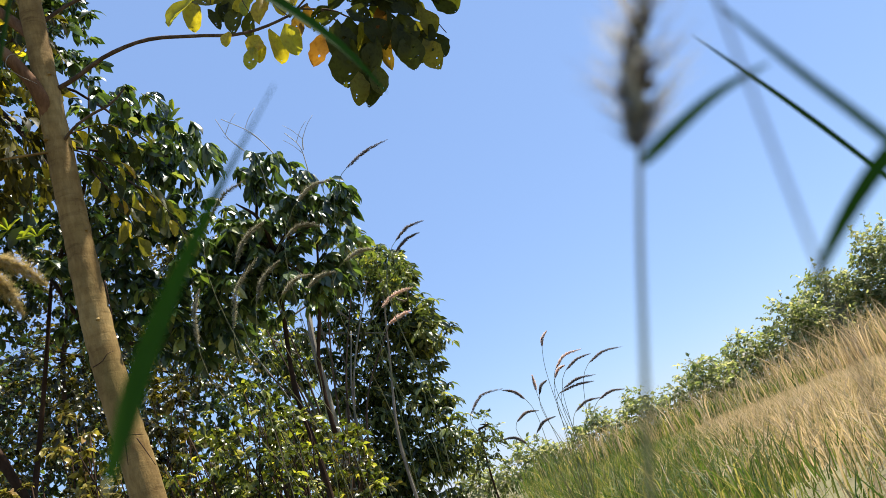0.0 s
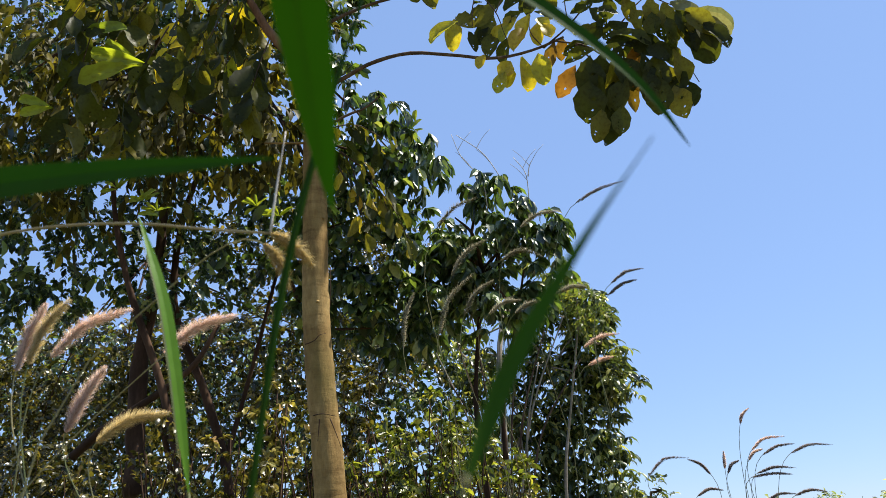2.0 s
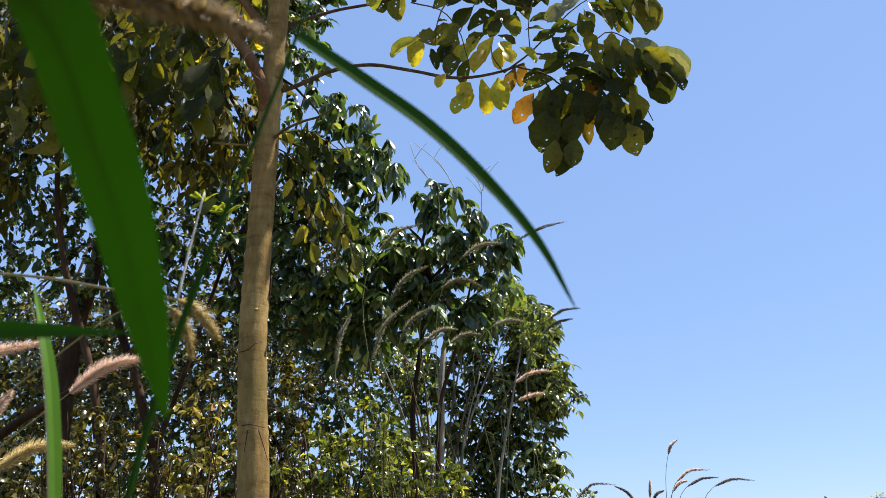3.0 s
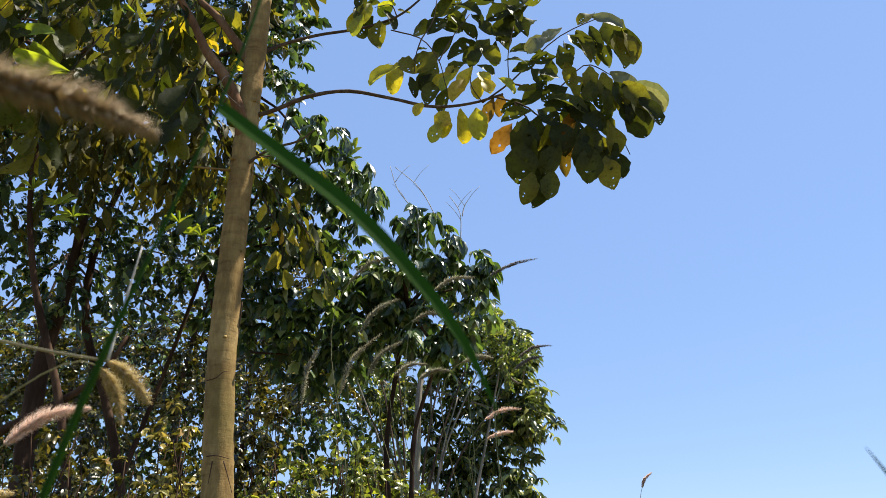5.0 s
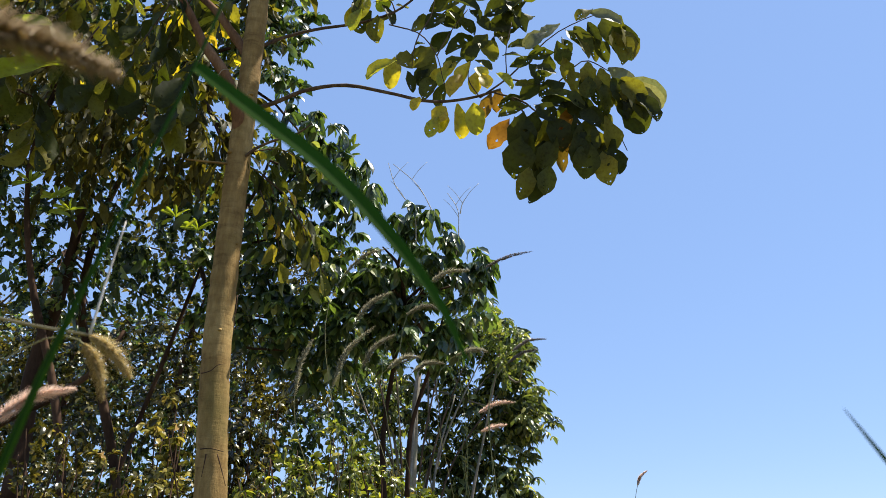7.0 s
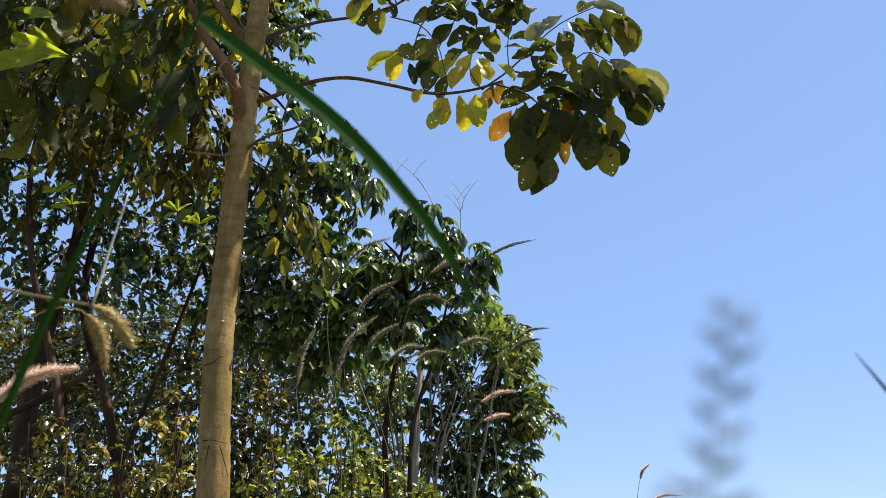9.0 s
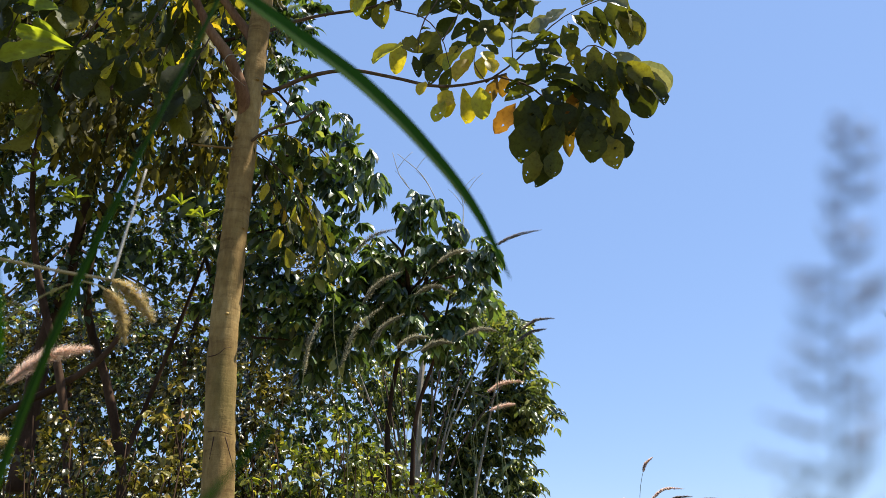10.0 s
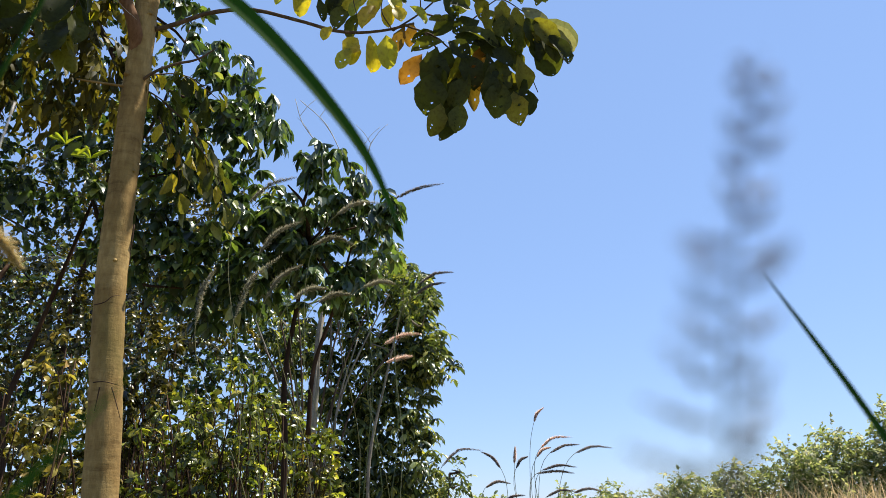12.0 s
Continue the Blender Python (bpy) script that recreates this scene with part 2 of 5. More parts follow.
def spline(points, n):
    """A smooth curve through the points, n samples; uneven spacing does not overshoot."""
    p = np.array(points, float)
    if len(p) == 2:
        return p[0] + (p[1] - p[0]) * np.linspace(0, 1, n)[:, None]
    d = np.linalg.norm(np.diff(p, axis=0), axis=1)[:, None] + 1e-9
    v = np.diff(p, axis=0) / d
    m = np.vstack([v[:1], (v[1:] * d[:-1] + v[:-1] * d[1:]) / (d[1:] + d[:-1]), v[-1:]])
    s = np.linspace(0, len(p) - 1 - 1e-9, n)
    i = s.astype(int)
    u = (s - i)[:, None]
    h = d[i]
    return (2 * u ** 3 - 3 * u ** 2 + 1) * p[i] + (u ** 3 - 2 * u ** 2 + u) * h * m[i] + (3 * u ** 2 - 2 * u ** 3) * p[i + 1] + (u ** 3 - u ** 2) * h * m[i + 1]


def frames_along(c, face=(0.1, -1, 0.2)):
    t = np.gradient(c, axis=0)
    t /= np.linalg.norm(t, axis=1)[:, None] + 1e-12
    s = np.cross(t, np.array(face, float))
    s /= np.linalg.norm(s, axis=1)[:, None] + 1e-9
    return t, s, np.cross(s, t)


def tube_data(points, r0, r1, n=10, sides=10, rough=0.0, seed=0, power=1.0):
    c = spline(points, n)
    t, s, u = frames_along(c, (0.31, -0.83, 0.29))
    rng = np.random.RandomState(seed)
    r = r0 + (r1 - r0) * np.linspace(0, 1, n) ** power
    ang = np.linspace(0, 2 * np.pi, sides, endpoint=False)
    k = 1 + rough * rng.randn(n, sides) + rough * 0.8 * rng.randn(n, 1)
    v = c[:, None] + (np.cos(ang)[None, :, None] * s[:, None] + np.sin(ang)[None, :, None] * u[:, None]) * (r[:, None] * k)[..., None]
    v = v.reshape(-1, 3)
    f = [(i * sides + j, i * sides + (j + 1) % sides, (i + 1) * sides + (j + 1) % sides, (i + 1) * sides + j) for i in range(n - 1) for j in range(sides)]
    f.append(tuple(range(sides))[::-1])
    f.append(tuple((n - 1) * sides + j for j in range(sides)))
    return v, f


def tube(name, points, r0, r1, material, n=10, sides=10, rough=0.0, seed=0, power=1.0):
    v, f = tube_data(points, r0, r1, n, sides, rough, seed, power)
    return mesh_obj(name, v, f, material, True)


def blade(name, points, width, material, n=22, face=(0.1, -1, 0.2), base=0.55, thick=0.08, broad=0.45, fold=0.22, taper=0.8):
    """A grass leaf: tapered, folded along its midrib, with a thin body."""
    n = 2 * n
    c = spline(points, n)
    t, s, u = frames_along(c, face)
    q = np.linspace(0, 1, n)
    w = width * 0.5 * np.where(q < broad, base + (1 - base) * np.sin(q / broad * np.pi / 2), abs(np.cos((q - broad) / (1 - broad) * np.pi / 2)) ** taper) + 0.0002
    w = w[:, None]
    v = np.stack([c - s * w, c - u * w * fold, c + s * w, c - u * w * (fold - thick)], 1).reshape(-1, 3)
    f = [(i * 4 + j, i * 4 + (j + 1) % 4, (i + 1) * 4 + (j + 1) % 4, (i + 1) * 4 + j) for i in range(n - 1) for j in range(4)]
    f += [(3, 2, 1, 0), tuple((n - 1) * 4 + j for j in range(4))]
    return mesh_obj(name, v, f, material)


def seed_head(name, points, radius, material, seed=0, grains=120, hairs=260, hair_len=2.2):
    """A foxtail: grains packed along an arched spike, with bristles standing off it."""
    rng = np.random.RandomState(seed)
    c = spline(points, 40)
    t, s, u = frames_along(c)
    V, T = [], []
    cnt = 0

    def at(q):
        i = np.clip((q * 39).astype(int), 0, 39)
        return c[i], t[i], s[i], u[i], np.sin(np.clip(q, 0.02, 0.995) * np.pi) ** 0.35 * (1 - 0.45 * q)

    q = (np.arange(grains) + rng.rand(grains)) / grains
    p, tt, ss, uu, env = at(q)
    a = rng.rand(grains) * 2 * np.pi
    d = np.cos(a)[:, None] * ss + np.sin(a)[:, None] * uu
    L = radius * (0.9 + 0.5 * rng.rand(grains)) * env
    ax = d * 0.75 + tt * 0.65
    side = np.cross(ax, tt)
    side /= np.linalg.norm(side, axis=1)[:, None] + 1e-9
    up = np.cross(side, ax)
    wv = (L * 0.30)[:, None]
    Lv = L[:, None]
    mid = p + ax * Lv * 0.5
    g = np.stack([p, mid + side * wv, mid + up * wv, mid - side * wv, mid - up * wv, p + ax * Lv * 1.1], 1)
    gt = np.array([(0, 1, 2), (0, 2, 3), (0, 3, 4), (0, 4, 1), (5, 2, 1), (5, 3, 2), (5, 4, 3), (5, 1, 4)])
    V.append(g.reshape(-1, 3))
    T.append((gt[None] + (np.arange(grains) * 6)[:, None, None]).reshape(-1, 3))
    cnt = grains * 6
    if hairs:
        q = rng.rand(hairs)
        p, tt, ss, uu, env = at(q)
        a = rng.rand(hairs) * 2 * np.pi
        d = np.cos(a)[:, None] * ss + np.sin(a)[:, None] * uu
        L = (radius * hair_len * (0.6 + 0.6 * rng.rand(hairs)) * env)[:, None]
        ax = d * 0.8 + tt * (0.5 + 0.5 * rng.rand(hairs))[:, None]
        side = np.cross(ax, tt)
        side /= np.linalg.norm(side, axis=1)[:, None] + 1e-9
        up = np.cross(side, ax)
        hw = radius * 0.045
        h = np.stack([p + side * hw, p - side * 0.5 * hw + up * hw, p - side * 0.5 * hw - up * hw, p + ax * L], 1)
        ht = np.array([(0, 1, 3), (1, 2, 3), (2, 0, 3)])
        V.append(h.reshape(-1, 3))
        T.append((ht[None] + (np.arange(hairs) * 4)[:, None, None]).reshape(-1, 3) + cnt)
    return tri_obj(name, np.vstack(V), np.vstack(T), material)


LEAF_V = np.array([(0, 0, 0), (0.36, 0, 0.05), (0.72, 0, 0.02), (1, 0, -0.10), (0.30, 0.27, 0.12), (0.68, 0.25, 0.09), (0.30, -0.27, 0.12), (0.68, -0.25, 0.09)])
LEAF_T = np.array([(0, 1, 4), (1, 5, 4), (1, 2, 5), (2, 3, 5), (0, 6, 1), (1, 6, 7), (1, 7, 2), (2, 7, 3)])


def leaf_cloud(p, axis, size, rng, roll=0.9, wide=1.0, face=None):
    """Many leaves at points p, each along its axis: their places and turns."""
    n = len(p)
    ax = axis / (np.linalg.norm(axis, axis=1)[:, None] + 1e-9)
    up = (np.tile((0.0, 0.0, 1.0), (n, 1)) if face is None else face) + roll * rng.randn(n, 3)
    sd = np.cross(up, ax)
    sd /= np.linalg.norm(sd, axis=1)[:, None] + 1e-9
    up = np.cross(ax, sd)
    return p, np.stack([ax, wide * sd, up], 2) * size[:, None, None]


def hang_leaves(parent, name, cloud, material, singles):
    """The foremost leaves as parts of their own, the rest joined."""
    p, m = cloud
    order = np.argsort(p[:, 1])
    one = bpy.data.meshes.new("small_leaf")
    one.from_pydata([tuple(map(float, v)) for v in LEAF_V], [], [tuple(map(int, t)) for t in LEAF_T])
    one.materials.append(material)
    for i in order[:singles]:
        ob = new("leaf", one)
        t = Matrix([list(map(float, row)) for row in m[i]]).to_4x4()
        ob.matrix_basis = Matrix.Translation([float(c) for c in p[i]]) @ t
        under(ob, parent)
    rest = order[singles:]
    v = p[rest][:, None] + np.einsum("nij,kj->nki", m[rest], LEAF_V)
    tr = LEAF_T[None] + (np.arange(len(rest)) * 8)[:, None, None]
    under(tri_obj(name, v.reshape(-1, 3), tr.reshape(-1, 3), material), parent, "", "stuff")


def clump_leaves(blobs, y, depth, twigs, per, size, rng, droop=0.5, wide=1.0, spread=0.45, whorl=0):
    """Leafy twigs that fill rounded clumps (x, z, radius) round the depth y; ragged at the rim.
    With whorl set, the leaves spread from the twigs in drooping whorls of that many."""
    P, A, U = [], [], []
    for x, z, r in blobs:
        k = max(4, int(twigs * (r / 0.7) ** 1.6))
        d = rng.randn(k, 3)
        d /= np.linalg.norm(d, axis=1)[:, None]
        o = d * (rng.rand(k, 1) ** 0.55) * r * np.array([0.85, depth / max(r, 0.01), 0.85])
        o = o + np.array([x, y, z])
        run = d * 0.7 + 0.5 * rng.randn(k, 3) + np.array([0, 0, -0.15])
        run /= np.linalg.norm(run, axis=1)[:, None]
        ln = spread * (0.5 + rng.rand(k, 1)) * min(1.0, r / 0.5)
        face = np.array([0, 0, 1.0]) + 0.75 * rng.randn(k, 3)  # the leaves of one twig lie much alike
        for j in range(per):
            q = (j + rng.rand(k, 1)) / per
            pt = o + run * ln * q + np.array([0, 0, -0.5]) * droop * ln * q * q
            sidev = np.cross(run, (0, 0, 1.0)) * (1 if j % 2 else -1)
            if whorl:
                w = 2 * np.pi * (j + 0.6 * rng.rand(k)) / whorl
                tip = 1.0 - (j // whorl) * whorl / per
                P.append(o + run * ln * tip)
                U.append(0.5 * face + np.array([0, 0, 0.6]))
                A.append(np.stack([np.cos(w), np.sin(w), -droop * (0.4 + 0.7 * rng.rand(k))], 1) + 0.3 * run)
                continue
            P.append(pt)
            U.append(face)
            A.append(run * 0.6 + sidev * 0.8 + np.array([0, 0, -droop]) + 0.35 * rng.randn(k, 3))
    P, A, U = np.vstack(P), np.vstack(A), np.vstack(U)
    return leaf_cloud(P, A, size * (0.55 + 1.0 * rng.rand(len(P)) ** 1.5), rng, 0.28, wide, U)


def broken(blobs, parts, share, seed):
    """Each clump broken up into smaller ones, with gaps between them."""
    r = np.random.RandomState(seed)
    out = []
    for x, z, rad in blobs:
        for k in range(parts):
            a, q = 2 * math.pi * (k + r.rand()) / parts, rad * (0.35 + 0.6 * r.rand())
            out.append((x + q * math.cos(a), z + q * math.sin(a), rad * share * (0.75 + 0.5 * r.rand())))
    return out


# ---- ground ----
def ground_height(x, y):
    return 0.05 * np.sin(x * 0.7 + 1.1) * np.cos(y * 0.5) + 0.03 * np.sin(x * 1.9) * np.sin(y * 1.7 + 0.4)


rings = [0.1, 0.4, 0.8, 1.3, 2, 3, 4, 5.5, 7, 9, 12, 15, 19, 24, 32, 45, 70, 120, 250, 600, 1500, 4000]
gv, gf, SEG = [], [], 72
for i, r in enumerate(rings):
    for j in range(SEG):
        a = 2 * np.pi * j / SEG
        x, y = r * np.cos(a), r * np.sin(a) + 3
        gv.append((x, y, float(ground_height(x, y)) * (1 if r < 60 else 0)))
for i in range(len(rings) - 1):
    for j in range(SEG):
        gf.append((i * SEG + j, (i + 1) * SEG + j, (i + 1) * SEG + (j + 1) % SEG, i * SEG + (j + 1) % SEG))
ground = mesh_obj("ground", gv, gf + [tuple(range(SEG))], M_GROUND, True)
tagged(ground, "brown soil with thin grass, reaching the horizon", "ground", "", "structure")


# ---- the young tree with broad leaves ----
def broad_leaf_mesh(name, seed, holes):
    rng = np.random.RandomState(seed)
    nu, nv = 11, 5
    V, F = [], []
    curl, fold = 0.08 + 0.18 * rng.rand(), 0.15 + 0.30 * rng.rand()
    for i in range(nu):
        u = math.sin(i / (nu - 1) * math.pi / 2) ** 1.1
        half = (0.34 * (0.04 + 0.96 * math.sin(min(1.0, u / 0.60) * math.pi / 2) ** 1.15) if u < 0.6 else 0.34 * math.sqrt(max(0.02, 1 - ((u - 0.6) / 0.4) ** 2))) * (1 + 0.05 * math.sin(7 * u + seed) + 0.05 * math.sin(23 * u + 2 * seed) - 0.14 * (rng.rand() < 0.25) * rng.rand())
        for j in range(nv):
            v = j / (nv - 1) * 2 - 1
            V.append((u + 0.006 * rng.randn() * (abs(v) < 1), v * half, fold * abs(v) * half + 0.03 * np.sin(6 * u + seed) * v - curl * u * u + 0.012 * rng.randn()))
    cells = [(i, j) for i in range(nu - 1) for j in range(nv - 1)]
    rim = [c for c in cells if 1 < c[0] < nu - 2 and 0 < c[1] < nv - 2]
    gone = set(tuple(rim[k]) for k in rng.choice(len(rim), holes, replace=False)) if holes else set()
    for i, j in cells:
        a, b, c, d = i * nv + j, (i + 1) * nv + j, (i + 1) * nv + j + 1, i * nv + j + 1
        if (i, j) in gone:
            m = np.mean([V[k] for k in (a, b, c, d)], axis=0)
            k0 = len(V)
            mid = [(np.array(V[p]) + np.array(V[q])) / 2 for p, q in ((a, b), (b, c), (c, d), (d, a))]
            V.extend(tuple(m + (mid[k] - m) * (0.25 + 0.55 * rng.rand())) for k in (3, 0, 1, 2))
            F.extend([(a, b, k0 + 1, k0), (b, c, k0 + 2, k0 + 1), (c, d, k0 + 3, k0 + 2)])
            F.append((d, a, k0, k0 + 3))
        else:
            F.append((a, b, c, d))
    me = bpy.data.meshes.new(name)
    me.from_pydata([tuple(map(float, p)) for p in V], [], F)
    me.polygons.foreach_set("use_smooth", [True] * len(me.polygons))
    return me


GREEN_LEAVES, YELLOW_LEAVES = [], []
for k in range(7):
    me = broad_leaf_mesh("broad_leaf", k + 3, (1, 4, 5, 2, 6, 4, 2)[k])
    me.materials.append(M_LEAF_BIG)
    GREEN_LEAVES.append(me)
for k in range(4):
    me = broad_leaf_mesh("yellow_leaf", k + 31, (0, 2, 1, 0)[k])
    me.materials.append(M_LEAF_YEL)
    YELLOW_LEAVES.append(me)


BROWN_LEAVES, SHEEN_LEAVES = [], []
for k in range(3):
    for bank, mat in ((BROWN_LEAVES, M_LEAF_BROWN), (SHEEN_LEAVES, M_LEAF_SHEEN)):
        me = broad_leaf_mesh("broad_leaf", k + 61, (1, 2, 0)[k])
        me.materials.append(mat)
        bank.append(me)


def put_leaf(parent, p, axis, size, rng, yellow=False, roll=0.6, slim=1.0):
    ax = Vector(axis).normalized()
    up = (Vector((0, 0, 1)) + roll * Vector(rng.randn(3))).normalized()
    sd = up.cross(ax).normalized()
    up = ax.cross(sd)
    bank = YELLOW_LEAVES if yellow else GREEN_LEAVES
    ob = new("leaf", bank[rng.randint(len(bank))])
    m = Matrix((ax, sd, up)).transposed().to_4x4()
    ob.matrix_basis = Matrix.Translation(p) @ m @ Matrix.Diagonal((size, size * slim * (0.85 + 0.4 * rng.rand()), size, 1))
    under(ob, parent)
    return ob


def leafy_twig(parent, points, count, size, rng, yellow=0.0, hang=0.6, r=0.004, side=0.9, slim=1.0):
    pts = np.array(points)
    under(tube("twig", pts, r, 0.0015, M_BARK_TWIG, 8, 6), parent)
    c = spline(pts, 30)
    t = np.gradient(c, axis=0)
    t /= np.linalg.norm(t, axis=1)[:, None]
    for k in range(count):
        i = min(29, int(30 * ((k + 0.6 * rng.rand()) / count) ** 0.8))
        a = k * 2.4 + rng.rand()
        s = np.array([math.cos(a), 0.8 * math.sin(a), 0.25 * rng.randn()])
        ax = t[i] * 0.5 + s * side + np.array([0, 0, -hang])
        put_leaf(parent, c[i] + 0.02 * rng.randn(3) + 0.015 * s, ax, size * (0.6 + 0.6 * rng.rand()), rng, rng.rand() < yellow, 0.6, slim)


rng = np.random.RandomState(5)
tree = thing("broadleaf_tree", (-0.78, 3.0, 0), "young tree with smooth tan trunk, broad moth-eaten green and yellow leaves", "tree")
TRUNK = [(-0.78, 3.00, 0.35), (-0.83, 3.00, 0.90), (-0.87, 3.00, 1.37), (-0.88, 3.00, 1.90), (-0.88, 3.00, 2.50), (-0.88, 3.00, 3.21), (-0.90, 3.02, 3.97), (-0.96, 3.05, 4.99)]
TRUNK[0] = (TRUNK[0][0], 3.0, -0.05)
trunk = under(tube("trunk", TRUNK, 0.062, 0.040, M_BARK, 110, 24, 0.022, 2), tree, "smooth tan bark with dark cracks and scars")
# knots and scars where old twigs fell
for k, (h, a, s) in enumerate([(1.5, -1.2, 0.010), (2.28, -2.2, 0.018), (2.62, -0.9, 0.014), (1.9, -0.6, 0.009)]):
    c = spline(TRUNK, 60)
    i = int(np.argmin(abs(c[:, 2] - h)))
    rr = 0.062 - 0.022 * i / 59
    d = np.array([math.cos(a), math.sin(a), 0.0])
    v, f = tube_data([c[i] + d * rr * 0.75, c[i] + d * (rr + s * 0.10) + (0, 0, 0.004), c[i] + d * (rr + s * 0.16)], s, s * 0.5, 5, 9, 0.08, k)
    under(mesh_obj("knot", v, f, M_BARK, True), trunk)
SCARS = [[(-0.90, 2.93, 1.33), (-0.86, 2.92, 1.34), (-0.84, 2.92, 1.36), (-0.82, 2.94, 1.37)], [(-0.87, 2.94, 1.05), (-0.83, 2.92, 1.05), (-0.78, 2.94, 1.04)], [(-0.80, 2.92, 1.03), (-0.78, 2.92, 0.98), (-0.76, 2.93, 0.92)], [(-0.84, 2.92, 1.03), (-0.85, 2.93, 0.95)], [(-0.80, 2.94, 1.65), (-0.80, 2.94, 1.55), (-0.80, 2.94, 1.48)]]
for k, sc in enumerate(SCARS):
    under(tube("crack", sc, 0.0026, 0.0010, M_BARK_DARK, 10, 6, 0.1, k), trunk, "dark crack in the bark")
under(tube("branch", [(-0.90, 2.97, 2.26), (-1.00, 2.95, 2.26), (-1.09, 2.93, 2.26)], 0.006, 0.004, M_BARK, 10, 8, 0.04, 3), tree)
under(tube("branch", [(-0.86, 2.98, 2.29), (-0.80, 2.95, 2.325), (-0.709, 2.95, 2.372), (-0.649, 2.95, 2.390), (-0.607, 2.95, 2.416), (-0.567, 2.95, 2.454)], 0.007, 0.003, M_BARK_TWIG, 16, 8, 0.04, 5), tree)
MAIN_LIMBS = [[(-0.89, 3.00, 2.40), (-0.90, 2.95, 2.52), (-0.98, 2.93, 2.71), (-1.09, 2.93, 2.87), (-1.17, 2.92, 3.03), (-1.39, 2.80, 3.34), (-1.68, 2.70, 3.62)],
         [(-0.89, 3.00, 2.84), (-0.93, 3.04, 2.91), (-1.01, 3.05, 3.03), (-1.08, 3.05, 3.13), (-1.23, 3.10, 3.31), (-1.54, 3.20, 3.69), (-2.05, 3.30, 4.11)]]
for k, L in enumerate(MAIN_LIMBS):
    under(tube("limb", L, 0.033 - 0.006 * k, 0.010, M_BARK_LIMB, 26, 10, 0.03, 7 + k), tree, "reddish brown limb")
TENDRIL = [(-0.90, 2.90, 2.73), (-0.93, 2.90, 2.70), (-0.97, 2.90, 2.70), (-0.99, 2.90, 2.66), (-0.95, 2.90, 2.60), (-0.89, 2.92, 2.55)]
under(tube("tendril", TENDRIL, 0.0022, 0.0014, M_BARK_GREY, 24, 6, 0.04, 4), tree, "thin pale tendril")
BRANCHES = [[(-0.84, 3.00, 2.56), (-0.77, 2.98, 2.57), (-0.62, 2.96, 2.63), (-0.44, 2.94, 2.65), (-0.24, 2.92, 2.60), (-0.03, 2.90, 2.54), (0.14, 2.88, 2.55), (0.26, 2.86, 2.58)],
            [(-0.85, 3.02, 2.92), (-0.77, 3.05, 2.99), (-0.61, 3.08, 3.07), (-0.40, 3.10, 3.13), (-0.23, 3.10, 3.20), (-0.07, 3.10, 3.36)]]
for k, L in enumerate(BRANCHES):
    under(tube("branch", L, 0.011 - 0.002 * k, 0.005, M_BARK_TWIG, 26, 8, 0.03, 17 + k), tree)
HIGH_TWIGS = [
    ([(-0.23, 3.10, 3.20), (-0.26, 3.10, 3.27), (-0.34, 3.08, 3.24)], 7, 0.123, 0.1),
    ([(-0.06, 3.10, 3.12), (0.10, 3.05, 3.24), (0.32, 3.00, 3.33)], 14, 0.127, 0.0)]
for pts, n, size, yel in HIGH_TWIGS:
    leafy_twig(tree, pts, n, size, rng, yel, 0.6)
LEFT_TWIGS = [
    ([(-1.39, 2.80, 3.34), (-1.53, 2.75, 3.06), (-1.67, 2.70, 2.77)], 12, 0.152, 0.04),
    ([(-1.53, 2.75, 3.39), (-1.74, 2.60, 2.98), (-1.84, 2.50, 2.61)], 11, 0.152, 0.06),
    ([(-1.23, 2.88, 3.10), (-1.34, 2.85, 2.79), (-1.45, 2.80, 2.49)], 11, 0.146, 0.04),
    ([(-1.23, 3.10, 3.31), (-1.37, 3.20, 3.10), (-1.44, 3.30, 2.76)], 11, 0.146, 0.07),
    ([(-1.54, 3.20, 3.69), (-1.68, 3.30, 3.36), (-1.95, 3.40, 2.96)], 11, 0.146, 0.10)]
LOW_TWIGS = [
    ([(-1.06, 2.93, 2.87), (-1.13, 2.90, 2.59), (-1.17, 2.90, 2.33)], 12, 0.146, 0.03),
    ([(-1.72, 2.70, 3.14), (-1.83, 2.70, 2.71), (-1.86, 2.70, 2.32)], 11, 0.159, 0.03),
    ([(-1.51, 2.80, 2.85), (-1.67, 2.80, 2.49), (-1.68, 2.80, 2.22)], 11, 0.152, 0.00),
    ([(-1.03, 3.04, 3.07), (-1.18, 3.20, 3.31), (-1.31, 3.30, 3.25)], 8, 0.146, 0.30)]
for pts, n, size, yel in LEFT_TWIGS + LOW_TWIGS:
    leafy_twig(tree, pts, n + 8, size * 1.1, rng, yel, 0.9, 0.004, 0.9, 0.80)
# the outer leaves of the spray, spread flat to the light
def aimed_leaf(p, tip, yellow=False, slim=1.0, parent=None):
    a, b = Vector(p), Vector(tip)
    ax = (b - a).normalized()
    up = Vector((0.35 * rng.randn(), -1.0, 0.35 * rng.randn()))
    sd = up.cross(ax).normalized()
    bank = YELLOW_LEAVES if yellow else GREEN_LEAVES
    ob = new("leaf", bank[rng.randint(len(bank))])
    size = (b - a).length
    ob.matrix_basis = Matrix.Translation(a) @ Matrix((ax, sd, ax.cross(sd))).transposed().to_4x4() @ Matrix.Diagonal((size, size * slim * (0.68 + 0.2 * rng.rand()), size * 1.6, 1))
    under(ob, parent or tree)


